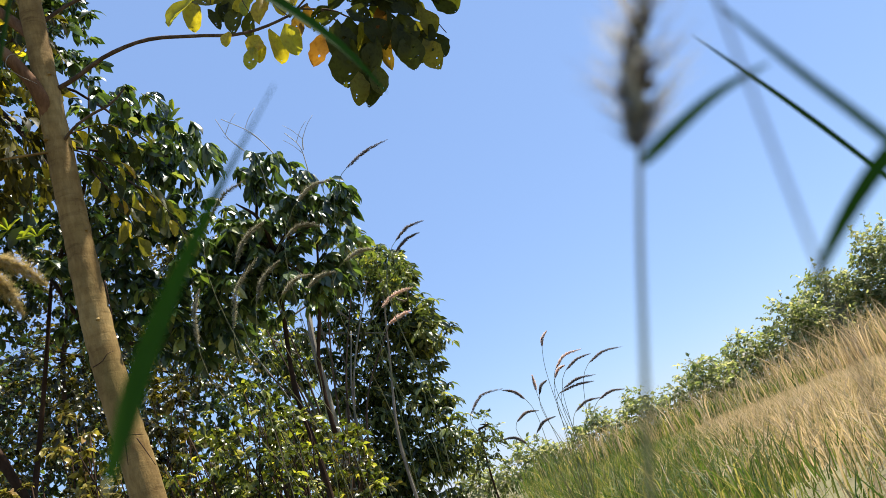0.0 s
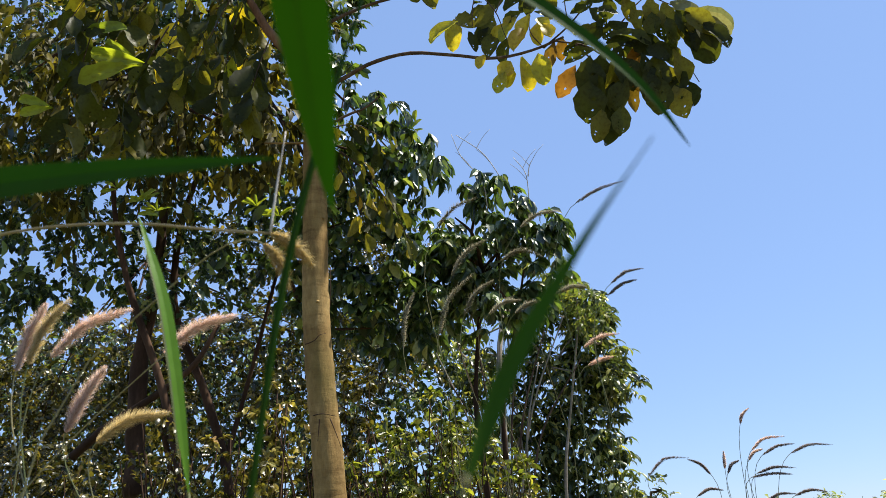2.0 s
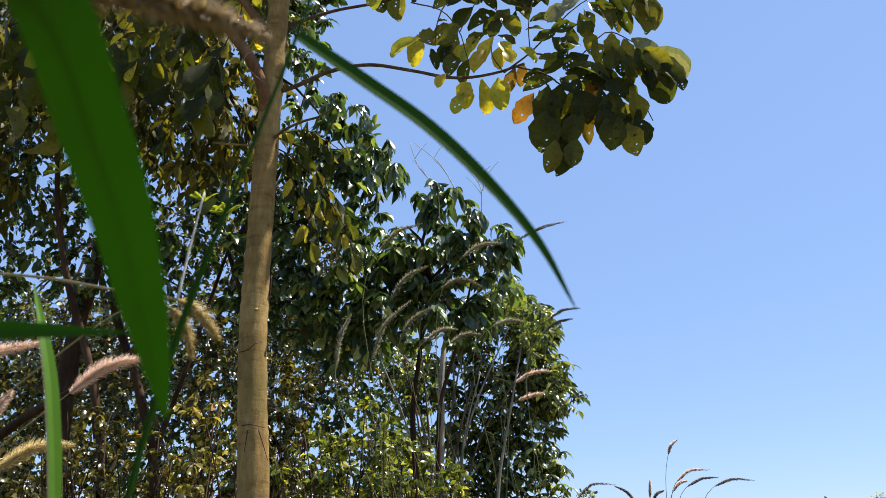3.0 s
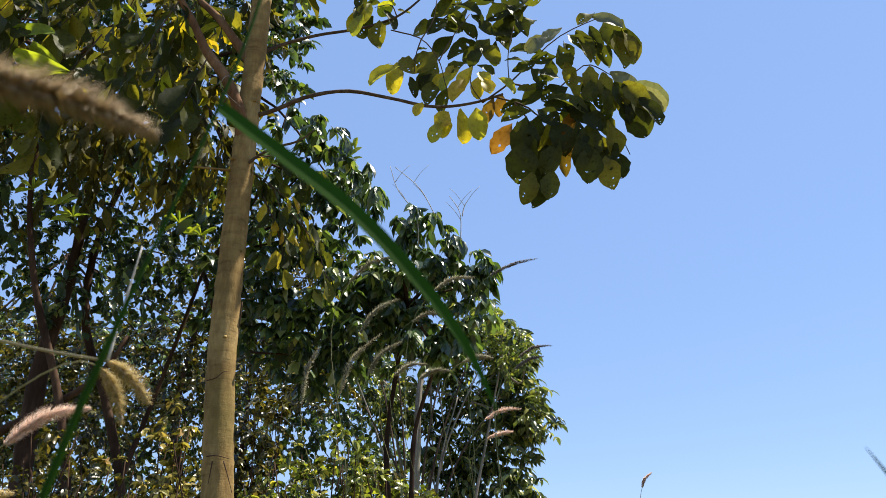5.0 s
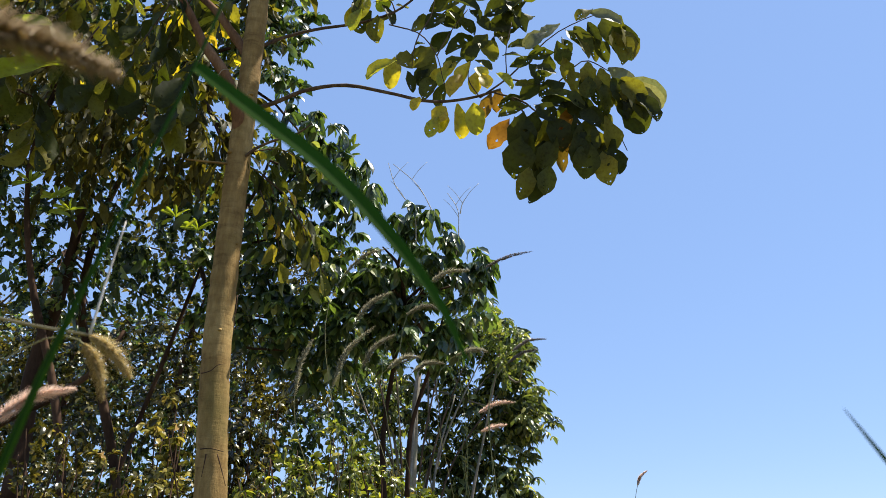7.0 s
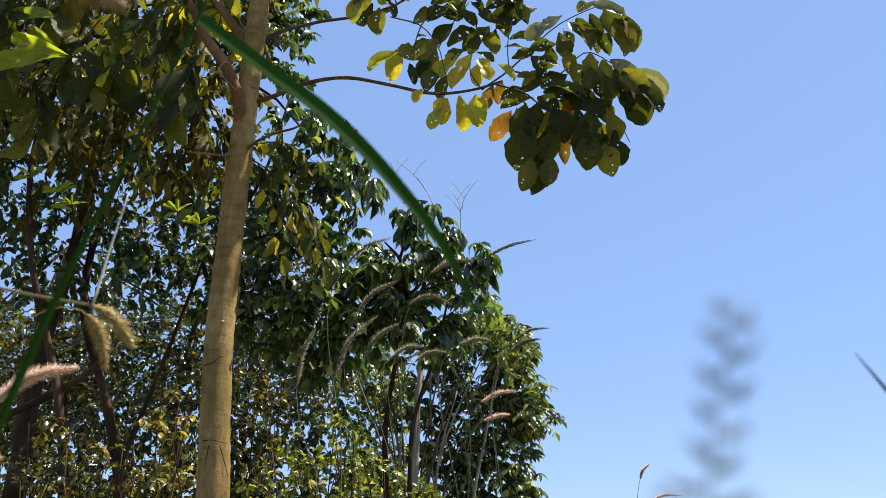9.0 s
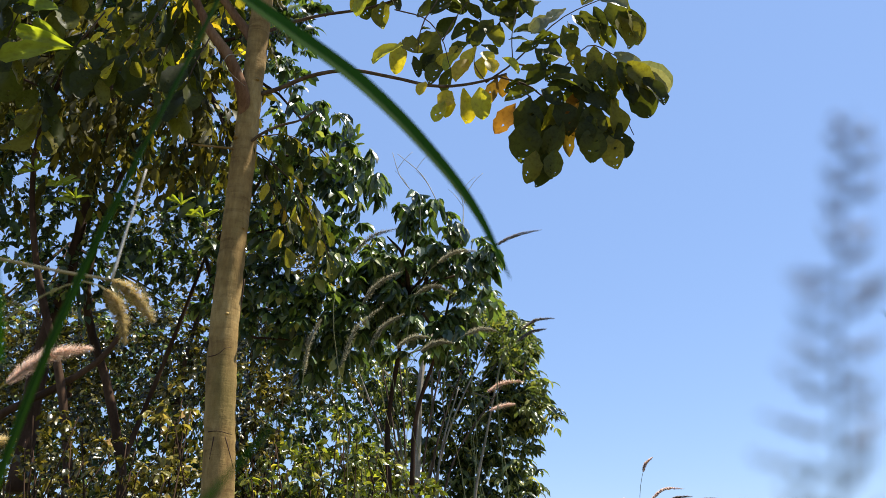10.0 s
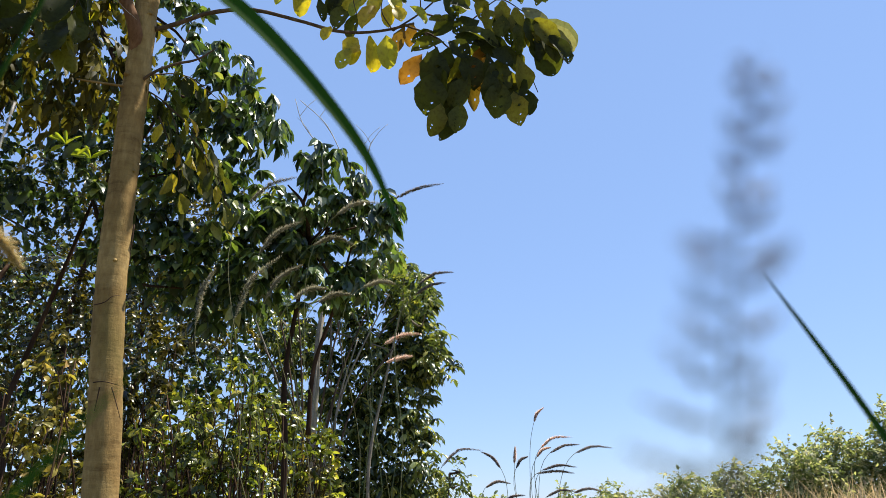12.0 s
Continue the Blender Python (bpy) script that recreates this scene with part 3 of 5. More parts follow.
def spray_leaves(bank, leaves):
    """Leaves spread flat on the spray: foot, tip and breadth of each."""
    rows = []
    for x0, y0, z0, x1, y1, z1, wide in leaves:
        a, b = Vector((x0, y0, z0)), Vector((x1, y1, z1))
        if (b - a).length > 0.17:
            d = Vector((0.03 * rng.randn(), 0.02, 0.0))
            rows += [(a, a + (b - a) * 0.60, wide), (a + (b - a) * 0.42, b, wide), (a + (b - a) * 0.2 + d, a + (b - a) * 0.78 + d * 1.6, wide * 0.9)]
        else:
            rows.append((a, b, wide))
    for a, b, wide in rows:
        ax = (b - a).normalized()
        up = Vector((0.3 * rng.randn(), -1.0, 0.3 * rng.randn() + 0.2))
        sd = up.cross(ax).normalized()
        size = (b - a).length * 1.03
        ob = new("leaf", bank[rng.randint(len(bank))])
        ob.matrix_basis = Matrix.Translation(a) @ Matrix((ax, sd, ax.cross(sd))).transposed().to_4x4() @ Matrix.Diagonal((size, size * wide * (0.68 + 0.14 * rng.rand()), size * 1.2, 1))
        under(ob, tree)


# upper leaves of the spray
spray_leaves(GREEN_LEAVES, [(-0.31, 3.07, 3.15, -0.32, 3.06, 3.00, 1.30), (-0.39, 2.97, 3.23, -0.40, 2.94, 3.04, 1.00), (-0.06, 2.98, 3.10, 0.08, 2.94, 3.16, 1.10), (0.02, 2.98, 3.08, -0.07, 2.94, 2.99, 1.20), (0.04, 2.91, 3.11, 0.18, 2.92, 3.09, 1.10), (0.05, 3.02, 3.02, -0.05, 3.06, 2.94, 1.20), (0.03, 2.98, 3.11, 0.14, 2.95, 2.98, 1.10), (0.13, 2.95, 3.09, 0.21, 2.89, 2.95, 1.10), (0.45, 3.03, 3.12, 0.23, 2.98, 3.01, 1.30), (0.41, 2.92, 3.15, 0.21, 2.89, 3.03, 1.30), (0.31, 3.05, 2.96, 0.26, 3.04, 3.13, 1.30), (0.39, 2.93, 2.94, 0.32, 2.89, 3.10, 1.30), (0.02, 3.01, 2.88, 0.15, 2.99, 2.98, 1.20)])
spray_leaves(GREEN_LEAVES, [(0.21, 2.94, 2.94, 0.12, 2.91, 2.79, 1.20), (0.25, 3.02, 2.99, 0.23, 3.06, 2.89, 1.10), (-0.12, 2.92, 2.86, -0.08, 2.88, 2.84, 1.00), (-0.20, 2.94, 2.82, -0.15, 2.85, 2.72, 1.10), (-0.02, 2.93, 2.85, -0.12, 2.88, 2.75, 1.20), (-0.03, 3.04, 2.88, -0.10, 3.01, 2.71, 1.20), (-0.15, 2.90, 2.70, -0.12, 2.90, 2.61, 1.10), (-0.04, 2.96, 2.71, -0.07, 2.89, 2.59, 1.00), (0.02, 2.95, 2.67, -0.02, 2.91, 2.55, 1.00), (0.16, 2.94, 2.91, 0.25, 2.92, 2.81, 1.10)])
spray_leaves(YELLOW_LEAVES, [(-0.35, 2.98, 3.18, -0.42, 2.91, 2.97, 1.00)])
# inner leaves of the spray
spray_leaves(GREEN_LEAVES, [(0.10, 2.93, 2.80, 0.01, 2.95, 2.76, 1.20), (0.15, 2.87, 2.74, 0.23, 2.90, 2.72, 1.10), (0.31, 2.81, 2.41, 0.33, 2.83, 2.32, 1.00), (0.38, 2.81, 2.46, 0.25, 2.80, 2.43, 0.90), (0.37, 2.91, 2.58, 0.26, 2.87, 2.50, 0.80), (0.45, 2.89, 2.82, 0.31, 2.90, 2.88, 1.00), (0.26, 2.73, 2.66, 0.34, 2.69, 2.65, 1.00), (0.30, 2.85, 2.69, 0.39, 2.81, 2.71, 1.00), (0.38, 2.83, 2.70, 0.44, 2.82, 2.61, 1.00), (0.50, 2.85, 2.77, 0.39, 2.83, 2.74, 1.00)])
spray_leaves(YELLOW_LEAVES, [(-0.19, 2.77, 2.66, -0.31, 2.74, 2.56, 1.10), (-0.21, 2.93, 2.80, -0.23, 2.94, 2.65, 1.00), (-0.24, 2.94, 2.80, -0.28, 2.95, 2.79, 1.20), (0.06, 2.95, 2.80, -0.01, 2.90, 2.64, 1.00), (0.13, 2.92, 2.77, 0.04, 2.85, 2.55, 1.10), (0.16, 2.85, 2.69, 0.20, 2.77, 2.54, 1.10), (-0.09, 2.85, 2.53, -0.12, 2.83, 2.46, 1.20), (0.02, 2.89, 2.51, -0.05, 2.84, 2.35, 1.20), (0.07, 2.90, 2.53, 0.10, 2.94, 2.39, 1.00), (0.14, 2.83, 2.49, 0.15, 2.84, 2.35, 1.25)])
spray_leaves(BROWN_LEAVES, [(0.22, 2.87, 2.57, 0.18, 2.91, 2.47, 1.10), (0.26, 2.90, 2.61, 0.24, 2.90, 2.51, 1.10), (0.30, 2.91, 2.46, 0.22, 2.90, 2.33, 1.10)])
# ordinary green leaves, coloured pale for the light on their tops
spray_leaves(SHEEN_LEAVES, [(0.54, 2.88, 2.95, 0.38, 2.83, 2.80, 0.90)])
# outer leaves of the spray
spray_leaves(GREEN_LEAVES, [(0.56, 2.87, 2.91, 0.66, 2.83, 2.76, 1.10), (0.51, 2.82, 2.81, 0.57, 2.87, 2.64, 1.30), (0.75, 2.88, 3.03, 0.80, 2.82, 2.72, 1.35), (0.80, 2.84, 2.91, 0.87, 2.83, 2.77, 1.20), (0.67, 2.90, 2.98, 0.74, 2.89, 2.76, 0.90), (0.60, 2.87, 2.93, 0.66, 2.86, 2.78, 1.10), (0.68, 2.81, 2.98, 0.60, 2.79, 2.91, 1.20), (0.64, 2.82, 2.70, 0.63, 2.82, 2.52, 1.40), (0.69, 2.81, 2.66, 0.70, 2.80, 2.45, 1.30), (0.73, 2.80, 2.60, 0.85, 2.82, 2.35, 1.35), (0.74, 2.81, 2.57, 0.78, 2.80, 2.40, 1.20), (0.77, 2.80, 2.60, 0.89, 2.73, 2.36, 1.10), (0.54, 2.85, 2.61, 0.43, 2.84, 2.54, 1.20)])
spray_leaves(GREEN_LEAVES, [(0.43, 2.84, 2.51, 0.63, 2.82, 2.47, 1.30), (0.45, 2.81, 2.53, 0.60, 2.77, 2.47, 1.20), (0.62, 2.83, 2.51, 0.50, 2.87, 2.45, 1.20), (0.44, 2.88, 2.65, 0.36, 2.85, 2.54, 1.10), (0.57, 2.87, 2.70, 0.60, 2.83, 2.56, 1.00), (0.40, 2.82, 2.58, 0.32, 2.82, 2.58, 1.00), (0.50, 2.81, 2.63, 0.41, 2.74, 2.61, 1.00)])
# two more with the lit top side painted pale
spray_leaves(SHEEN_LEAVES, [(0.66, 2.81, 2.96, 0.79, 2.77, 2.90, 1.00), (0.74, 2.88, 2.71, 0.96, 2.88, 2.52, 1.20)])
# lower leaves of the spray
spray_leaves(GREEN_LEAVES, [(0.35, 2.79, 2.42, 0.31, 2.78, 2.13, 1.35), (0.45, 2.85, 2.43, 0.41, 2.86, 2.17, 1.30), (0.40, 2.80, 2.43, 0.36, 2.81, 2.26, 1.40), (0.48, 2.80, 2.31, 0.41, 2.81, 2.16, 1.10), (0.36, 2.78, 2.15, 0.33, 2.76, 2.02, 1.20), (0.41, 2.84, 2.18, 0.37, 2.83, 2.03, 1.10), (0.44, 2.80, 2.17, 0.42, 2.78, 2.04, 1.10), (0.39, 2.83, 2.20, 0.41, 2.84, 2.07, 1.10), (0.61, 2.80, 2.39, 0.59, 2.78, 2.13, 1.40), (0.67, 2.83, 2.34, 0.67, 2.77, 2.10, 1.30), (0.67, 2.97, 2.46, 0.67, 2.95, 2.23, 1.30), (0.68, 2.77, 2.39, 0.72, 2.79, 2.25, 1.20), (0.56, 2.79, 2.41, 0.57, 2.78, 2.19, 1.20)])
spray_leaves(GREEN_LEAVES, [(0.66, 2.88, 2.49, 0.71, 2.84, 2.38, 1.20), (0.47, 2.82, 2.43, 0.51, 2.78, 2.27, 1.20), (0.53, 2.83, 2.49, 0.65, 2.76, 2.36, 1.30), (0.39, 2.78, 2.45, 0.47, 2.75, 2.38, 1.20)])
spray_leaves(BROWN_LEAVES, [(0.54, 2.86, 2.48, 0.54, 2.84, 2.27, 1.30), (0.50, 2.88, 2.36, 0.52, 2.88, 2.21, 0.80)])
under(tube("twig", [(0.17, 2.88, 2.55), (0.29, 2.88, 2.65), (0.37, 2.88, 2.74), (0.52, 2.88, 2.90), (0.67, 2.88, 2.99), (0.76, 2.88, 3.03)], 0.0045, 0.0018, M_BARK_TWIG, 14, 6, 0.05, 0), tree)
under(tube("twig", [(0.29, 2.88, 2.65), (0.49, 2.88, 2.62), (0.65, 2.88, 2.75), (0.75, 2.88, 2.69)], 0.0045, 0.0018, M_BARK_TWIG, 14, 6, 0.05, 1), tree)
under(tube("twig", [(0.22, 2.88, 2.58), (0.36, 2.88, 2.53), (0.43, 2.88, 2.47), (0.53, 2.88, 2.50), (0.63, 2.88, 2.44), (0.69, 2.88, 2.36)], 0.0045, 0.0018, M_BARK_TWIG, 14, 6, 0.05, 2), tree)
under(tube("twig", [(0.30, 2.88, 2.56), (0.36, 2.88, 2.47), (0.40, 2.88, 2.36), (0.39, 2.88, 2.21)], 0.0045, 0.0018, M_BARK_TWIG, 14, 6, 0.05, 3), tree)
under(tube("twig", [(-0.24, 2.88, 2.94), (-0.10, 2.88, 2.89), (-0.02, 2.88, 2.77), (0.01, 2.88, 2.64), (0.04, 2.88, 2.55)], 0.0032, 0.0018, M_BARK_TWIG, 14, 6, 0.05, 4), tree)
under(tube("twig", [(-0.10, 2.88, 2.89), (-0.05, 2.88, 2.99), (-0.03, 2.88, 3.12)], 0.0032, 0.0018, M_BARK_TWIG, 14, 6, 0.05, 5), tree)
under(tube("twig", [(-0.10, 2.88, 2.89), (-0.12, 2.88, 2.82), (-0.13, 2.88, 2.70)], 0.0032, 0.0018, M_BARK_TWIG, 14, 6, 0.05, 6), tree)
under(tube("twig", [(0.17, 2.88, 2.55), (0.12, 2.88, 2.65), (0.13, 2.88, 2.74)], 0.0032, 0.0018, M_BARK_TWIG, 14, 6, 0.05, 7), tree)
under(tube("twig", [(0.29, 2.88, 2.65), (0.29, 2.88, 2.80), (0.32, 2.88, 2.96)], 0.0032, 0.0018, M_BARK_TWIG, 14, 6, 0.05, 8), tree)
under(tube("twig", [(0.68, 2.88, 2.50), (0.75, 2.88, 2.40), (0.79, 2.88, 2.29)], 0.0032, 0.0018, M_BARK_TWIG, 14, 6, 0.05, 9), tree)
under(tube("twig", [(-0.02, 2.88, 2.77), (0.04, 2.88, 2.90), (0.12, 2.88, 3.03)], 0.0032, 0.0018, M_BARK_TWIG, 14, 6, 0.05, 10), tree)
under(tube("twig", [(0.53, 2.88, 2.50), (0.68, 2.88, 2.50), (0.73, 2.88, 2.46)], 0.0032, 0.0018, M_BARK_TWIG, 14, 6, 0.05, 11), tree)
PALE_CLUSTER = [((-1.88, 2.6, 2.34), (-2.01, 2.55, 2.38)), ((-1.88, 2.6, 2.34), (-1.99, 2.55, 2.3)), ((-1.78, 2.6, 2.7), (-1.59, 2.55, 2.68))]
PALMS = [((-2.23, 4.1, 2.66), 5), ((-2.15, 4.1, 2.58), 5), ((-1.53, 4.1, 2.54), 5), ((-1.39, 4.1, 2.46), 5), ((-2.42, 4.1, 2.76), 5)]
LIME = broad_leaf_mesh("lime_leaf", 57, 0)
LIME.materials.append(M_LEAF_LIME)
GREEN_BANK = GREEN_LEAVES
GREEN_LEAVES = [LIME]
for a, b in [[(-1.50, 2.60, 2.51), (-1.73, 2.55, 2.56)], [(-1.51, 2.60, 2.50), (-1.77, 2.55, 2.44)], [(-1.56, 2.62, 2.56), (-1.70, 2.60, 2.65)], [(-2.23, 4.00, 2.60), (-2.12, 3.98, 2.67)], [(-2.22, 4.00, 2.52), (-2.09, 3.98, 2.50)], [(-1.43, 4.00, 2.43), (-1.37, 3.98, 2.47)], [(-1.38, 2.80, 2.97), (-1.45, 2.80, 3.02)]]:
    aimed_leaf(a, b, False, 0.55)
for a, b in PALE_CLUSTER:
    aimed_leaf(a, b, False, 0.6)
for (x, y, z), n in PALMS:
    for k in range(n):
        w = math.pi * (0.1 + 1.3 * k / n) + 0.3 * rng.randn()
        aimed_leaf((x, y, z), (x + 0.10 * math.cos(w), y - 0.03, z + 0.07 * math.sin(w)), False, 0.5)
GREEN_LEAVES = GREEN_BANK
# leaves behind the limbs, many coloured yellow to stand for sunlight on them
for pts, n, size, yel in [([(-1.45, 4.2, 4.05), (-1.62, 4.2, 3.85), (-1.80, 4.2, 3.60)], 16, 0.12, 0.45), ([(-1.30, 4.3, 3.95), (-1.42, 4.3, 3.75), (-1.50, 4.3, 3.55)], 16, 0.11, 0.55), ([(-1.60, 4.1, 4.10), (-1.75, 4.1, 4.00), (-1.95, 4.1, 3.85)], 14, 0.12, 0.35)]:
    leafy_twig(tree, pts, n, size, rng, yel, 0.6)
# unseen head of the tree, added over the fork; tops the trunk and casts shade
cloud = clump_leaves([(-0.75, 4.25, 0.6), (-1.35, 4.1, 0.5), (-0.25, 4.15, 0.45), (-1.8, 4.3, 0.5)], 3.0, 0.5, 9, 9, 0.13, np.random.RandomState(8), 0.7, 1.2)
hang_leaves(tree, "crown", cloud, M_LEAF_OLIVE, 0)
# the hanging spray of yellow leaves behind the trunk
YELLOW_TWIGS = [([(-0.88, 3.02, 2.30), (-0.78, 3.08, 2.26), (-0.69, 3.12, 1.98)], 15, 0.094, 0.38), ([(-0.78, 3.08, 2.26), (-0.65, 3.12, 2.14), (-0.57, 3.14, 1.92)], 15, 0.094, 0.30),
                ([(-0.86, 3.04, 2.36), (-0.72, 3.12, 2.42), (-0.56, 3.16, 2.32)], 16, 0.094, 0.18), ([(-0.79, 3.06, 2.18), (-0.71, 3.10, 2.00), (-0.67, 3.12, 1.82)], 12, 0.094, 0.34), ([(-0.67, 3.10, 2.12), (-0.57, 3.14, 2.00), (-0.49, 3.16, 1.80)], 11, 0.094, 0.34)]
for pts, n, size, yel in YELLOW_TWIGS:
    leafy_twig(tree, pts, n, size * 1.1, rng, yel, 1.5, 0.004, 0.8, 0.68)


# ---- the wood behind ----
def wood_tree(name, label, stems, blobs, y, depth, twigs, per, size, material, bark, seed, droop=0.6, wide=1.0, spread=0.45, group="trees of the wood", whorl=0, fingers=()):
    r = np.random.RandomState(seed)
    t = thing(name, (stems[0][0][0], stems[0][0][1], 0), label, "tree", group)
    for k, s in enumerate(stems):
        pts, r0, r1 = s[:-2], s[-2], s[-1]
        under(tube("trunk" if k == 0 else "limb", pts, r0, r1, bark, 24, 10, 0.05, seed + k), t)
    hang_leaves(t, "crown", clump_leaves(blobs, y, depth, twigs, per, size, r, droop, wide, spread, whorl), material, 280)
    if fingers:
        hang_leaves(t, "hanging_leaves", clump_leaves(fingers, y - 0.3 * depth, 0.5 * depth, 60, 9, min(size * 1.8, 0.125), r, 1.9, 0.62, 0.3), M_LEAF_DROOP, 60)
    # forked twigs inside the crown
    for k, (x, z, rad) in enumerate(blobs):
        if k % 2 == 0:
            s = stems[k % len(stems)][-3]
            a = np.array(s)
            b = np.array((x, y + 0.3 * depth * r.randn(), z))
            m = (a + b) / 2 + 0.12 * r.randn(3)
            under(tube("limb", [a, m, b], 0.02, 0.006, bark, 8, 6, 0.03, seed + 50 + k), t)
    return t


def root(p):
    return (p[0], p[1], -0.05)


DARK_LEFT = [(-3.57, 4.62, 0.74), (-2.80, 4.73, 0.71), (-2.05, 5.16, 0.60), (-3.16, 3.51, 0.62), (-2.43, 3.61, 0.60), (-1.79, 3.66, 0.53), (-2.87, 2.67, 0.33), (-2.22, 2.77, 0.32), (-3.00, 6.02, 0.73), (-3.88, 6.16, 0.84), (-2.11, 6.09, 0.65), (-4.52, 5.68, 0.78), (-4.24, 4.33, 0.75), (-4.04, 3.36, 0.60), (-3.76, 2.58, 0.32), (-4.71, 3.78, 0.70), (-4.48, 2.77, 0.37)]
DARK_RIGHT = [(-1.54, 5.04, 0.37), (-1.41, 5.42, 0.25), (-1.40, 4.61, 0.23), (-1.23, 3.72, 0.31), (-0.91, 3.71, 0.26), (-0.67, 3.62, 0.14), (-1.06, 3.97, 0.17), (-0.79, 3.82, 0.14), (-1.55, 2.67, 0.48), (-0.98, 2.67, 0.36), (-1.28, 3.15, 0.36), (-0.93, 2.98, 0.19), (-1.28, 2.48, 0.30), (-0.92, 2.37, 0.24), (-1.12, 2.14, 0.20), (-1.60, 5.88, 0.40), (-0.82, 3.45, 0.16), (-0.98, 3.33, 0.18), (-1.08, 3.55, 0.20)]
FINGERS = [(-1.06, 3.97, 0.11), (-0.82, 3.85, 0.11), (-0.63, 3.74, 0.11), (-0.55, 3.58, 0.09), (-0.53, 3.44, 0.05), (-0.84, 3.40, 0.08), (-1.16, 4.07, 0.10), (-0.66, 3.35, 0.07), (-0.72, 3.50, 0.09)]
S1 = [(-2.28, 5.78, 1.17), (-2.49, 5.78, 1.82), (-2.78, 5.78, 2.52), (-2.74, 5.70, 3.25), (-2.50, 5.70, 4.04), (-2.26, 5.70, 4.80)]
S2 = [(-2.85, 5.47, 1.07), (-2.92, 5.55, 2.10), (-2.87, 5.62, 2.88), (-2.87, 5.62, 3.57)]
S3 = [(-2.33, 5.78, 1.21), (-2.24, 5.85, 1.66), (-2.11, 5.85, 2.17), (-1.93, 5.85, 2.93)]
SL = [(-3.33, 5.47, 1.38), (-2.95, 5.32, 1.58), (-2.66, 5.32, 1.74), (-2.39, 5.32, 1.94), (-2.26, 5.40, 2.25)]
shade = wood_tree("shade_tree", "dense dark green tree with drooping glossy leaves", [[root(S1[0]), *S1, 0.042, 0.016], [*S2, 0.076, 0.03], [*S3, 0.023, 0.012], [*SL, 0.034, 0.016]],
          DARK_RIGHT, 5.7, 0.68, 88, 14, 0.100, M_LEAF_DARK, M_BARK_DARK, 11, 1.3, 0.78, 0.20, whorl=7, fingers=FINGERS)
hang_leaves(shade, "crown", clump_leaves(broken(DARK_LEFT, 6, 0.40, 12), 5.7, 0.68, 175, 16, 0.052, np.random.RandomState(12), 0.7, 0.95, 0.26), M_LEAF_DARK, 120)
hang_leaves(shade, "large_leaves", clump_leaves(DARK_LEFT, 5.4, 0.4, 9, 7, 0.12, np.random.RandomState(13), 1.0, 0.8, 0.34), M_LEAF_DROOP, 40)
GREEN_LEAVES = [LIME]
for a, b in [[(-0.84, 5.47, 3.81), (-0.81, 5.47, 3.91)], [(-0.78, 5.47, 3.81), (-0.73, 5.47, 3.91)], [(-0.75, 5.47, 3.78), (-0.66, 5.47, 3.87)], [(-0.73, 5.47, 3.75), (-0.65, 5.47, 3.77)], [(-0.81, 5.47, 3.77), (-0.87, 5.47, 3.86)], [(-0.71, 5.47, 3.84), (-0.71, 5.47, 3.96)]]:
    aimed_leaf(a, b, False, 0.8, shade)
GREEN_LEAVES = GREEN_BANK
OLIVE_BLOBS = [(-2.98, 4.21, 0.52), (-2.44, 4.30, 0.50), (-1.90, 4.20, 0.44), (-1.50, 3.77, 0.25), (-2.70, 3.54, 0.43), (-2.16, 3.54, 0.42), (-1.72, 3.40, 0.32), (-1.40, 4.41, 0.22), (-3.43, 4.01, 0.53), (-3.28, 3.28, 0.41), (-2.30, 3.26, 0.20), (-1.66, 3.50, 0.22), (-1.55, 3.26, 0.20), (-1.79, 3.09, 0.16)]
S4 = [(-2.24, 4.84, 1.11), (-2.40, 4.84, 1.69), (-2.66, 4.76, 2.42), (-2.79, 4.67, 3.20), (-2.66, 4.58, 3.97)]
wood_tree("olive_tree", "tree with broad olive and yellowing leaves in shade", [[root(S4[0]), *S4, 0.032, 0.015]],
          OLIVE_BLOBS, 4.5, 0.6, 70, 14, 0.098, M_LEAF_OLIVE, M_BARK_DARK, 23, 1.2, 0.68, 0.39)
REAR_BLOBS = [(-3.68, 5.21, 0.79), (-2.59, 5.03, 0.76), (-1.83, 4.85, 0.58), (-5.71, 3.75, 0.81), (-4.74, 3.59, 0.78), (-3.66, 3.75, 0.75), (-2.62, 3.58, 0.57), (-1.90, 3.42, 0.40), (-5.59, 2.80, 0.70), (-4.58, 2.65, 0.59), (-3.46, 2.80, 0.57), (-2.62, 2.80, 0.40), (-1.87, 2.95, 0.28), (-1.34, 3.02, 0.20), (-6.72, 3.35, 0.83), (-7.67, 3.43, 0.87), (-6.64, 2.43, 0.73), (-7.52, 2.36, 0.76)]
R1 = [(-4.84, 10.50, 1.63), (-5.04, 10.50, 2.50), (-5.08, 10.50, 3.75), (-5.48, 10.50, 5.03)]
R2 = [(-3.31, 10.50, 1.63), (-3.55, 10.50, 2.35), (-3.54, 10.50, 3.42), (-3.22, 10.50, 4.76)]
wood_tree("rear_tree", "tree deeper in the wood with mixed green leaves", [[root(R1[0]), *R1, 0.055, 0.025], [*R2, 0.045, 0.025]],
          REAR_BLOBS, 10.5, 1.0, 88, 15, 0.078, M_LEAF_WARM, M_BARK_DARK, 29, 0.5)
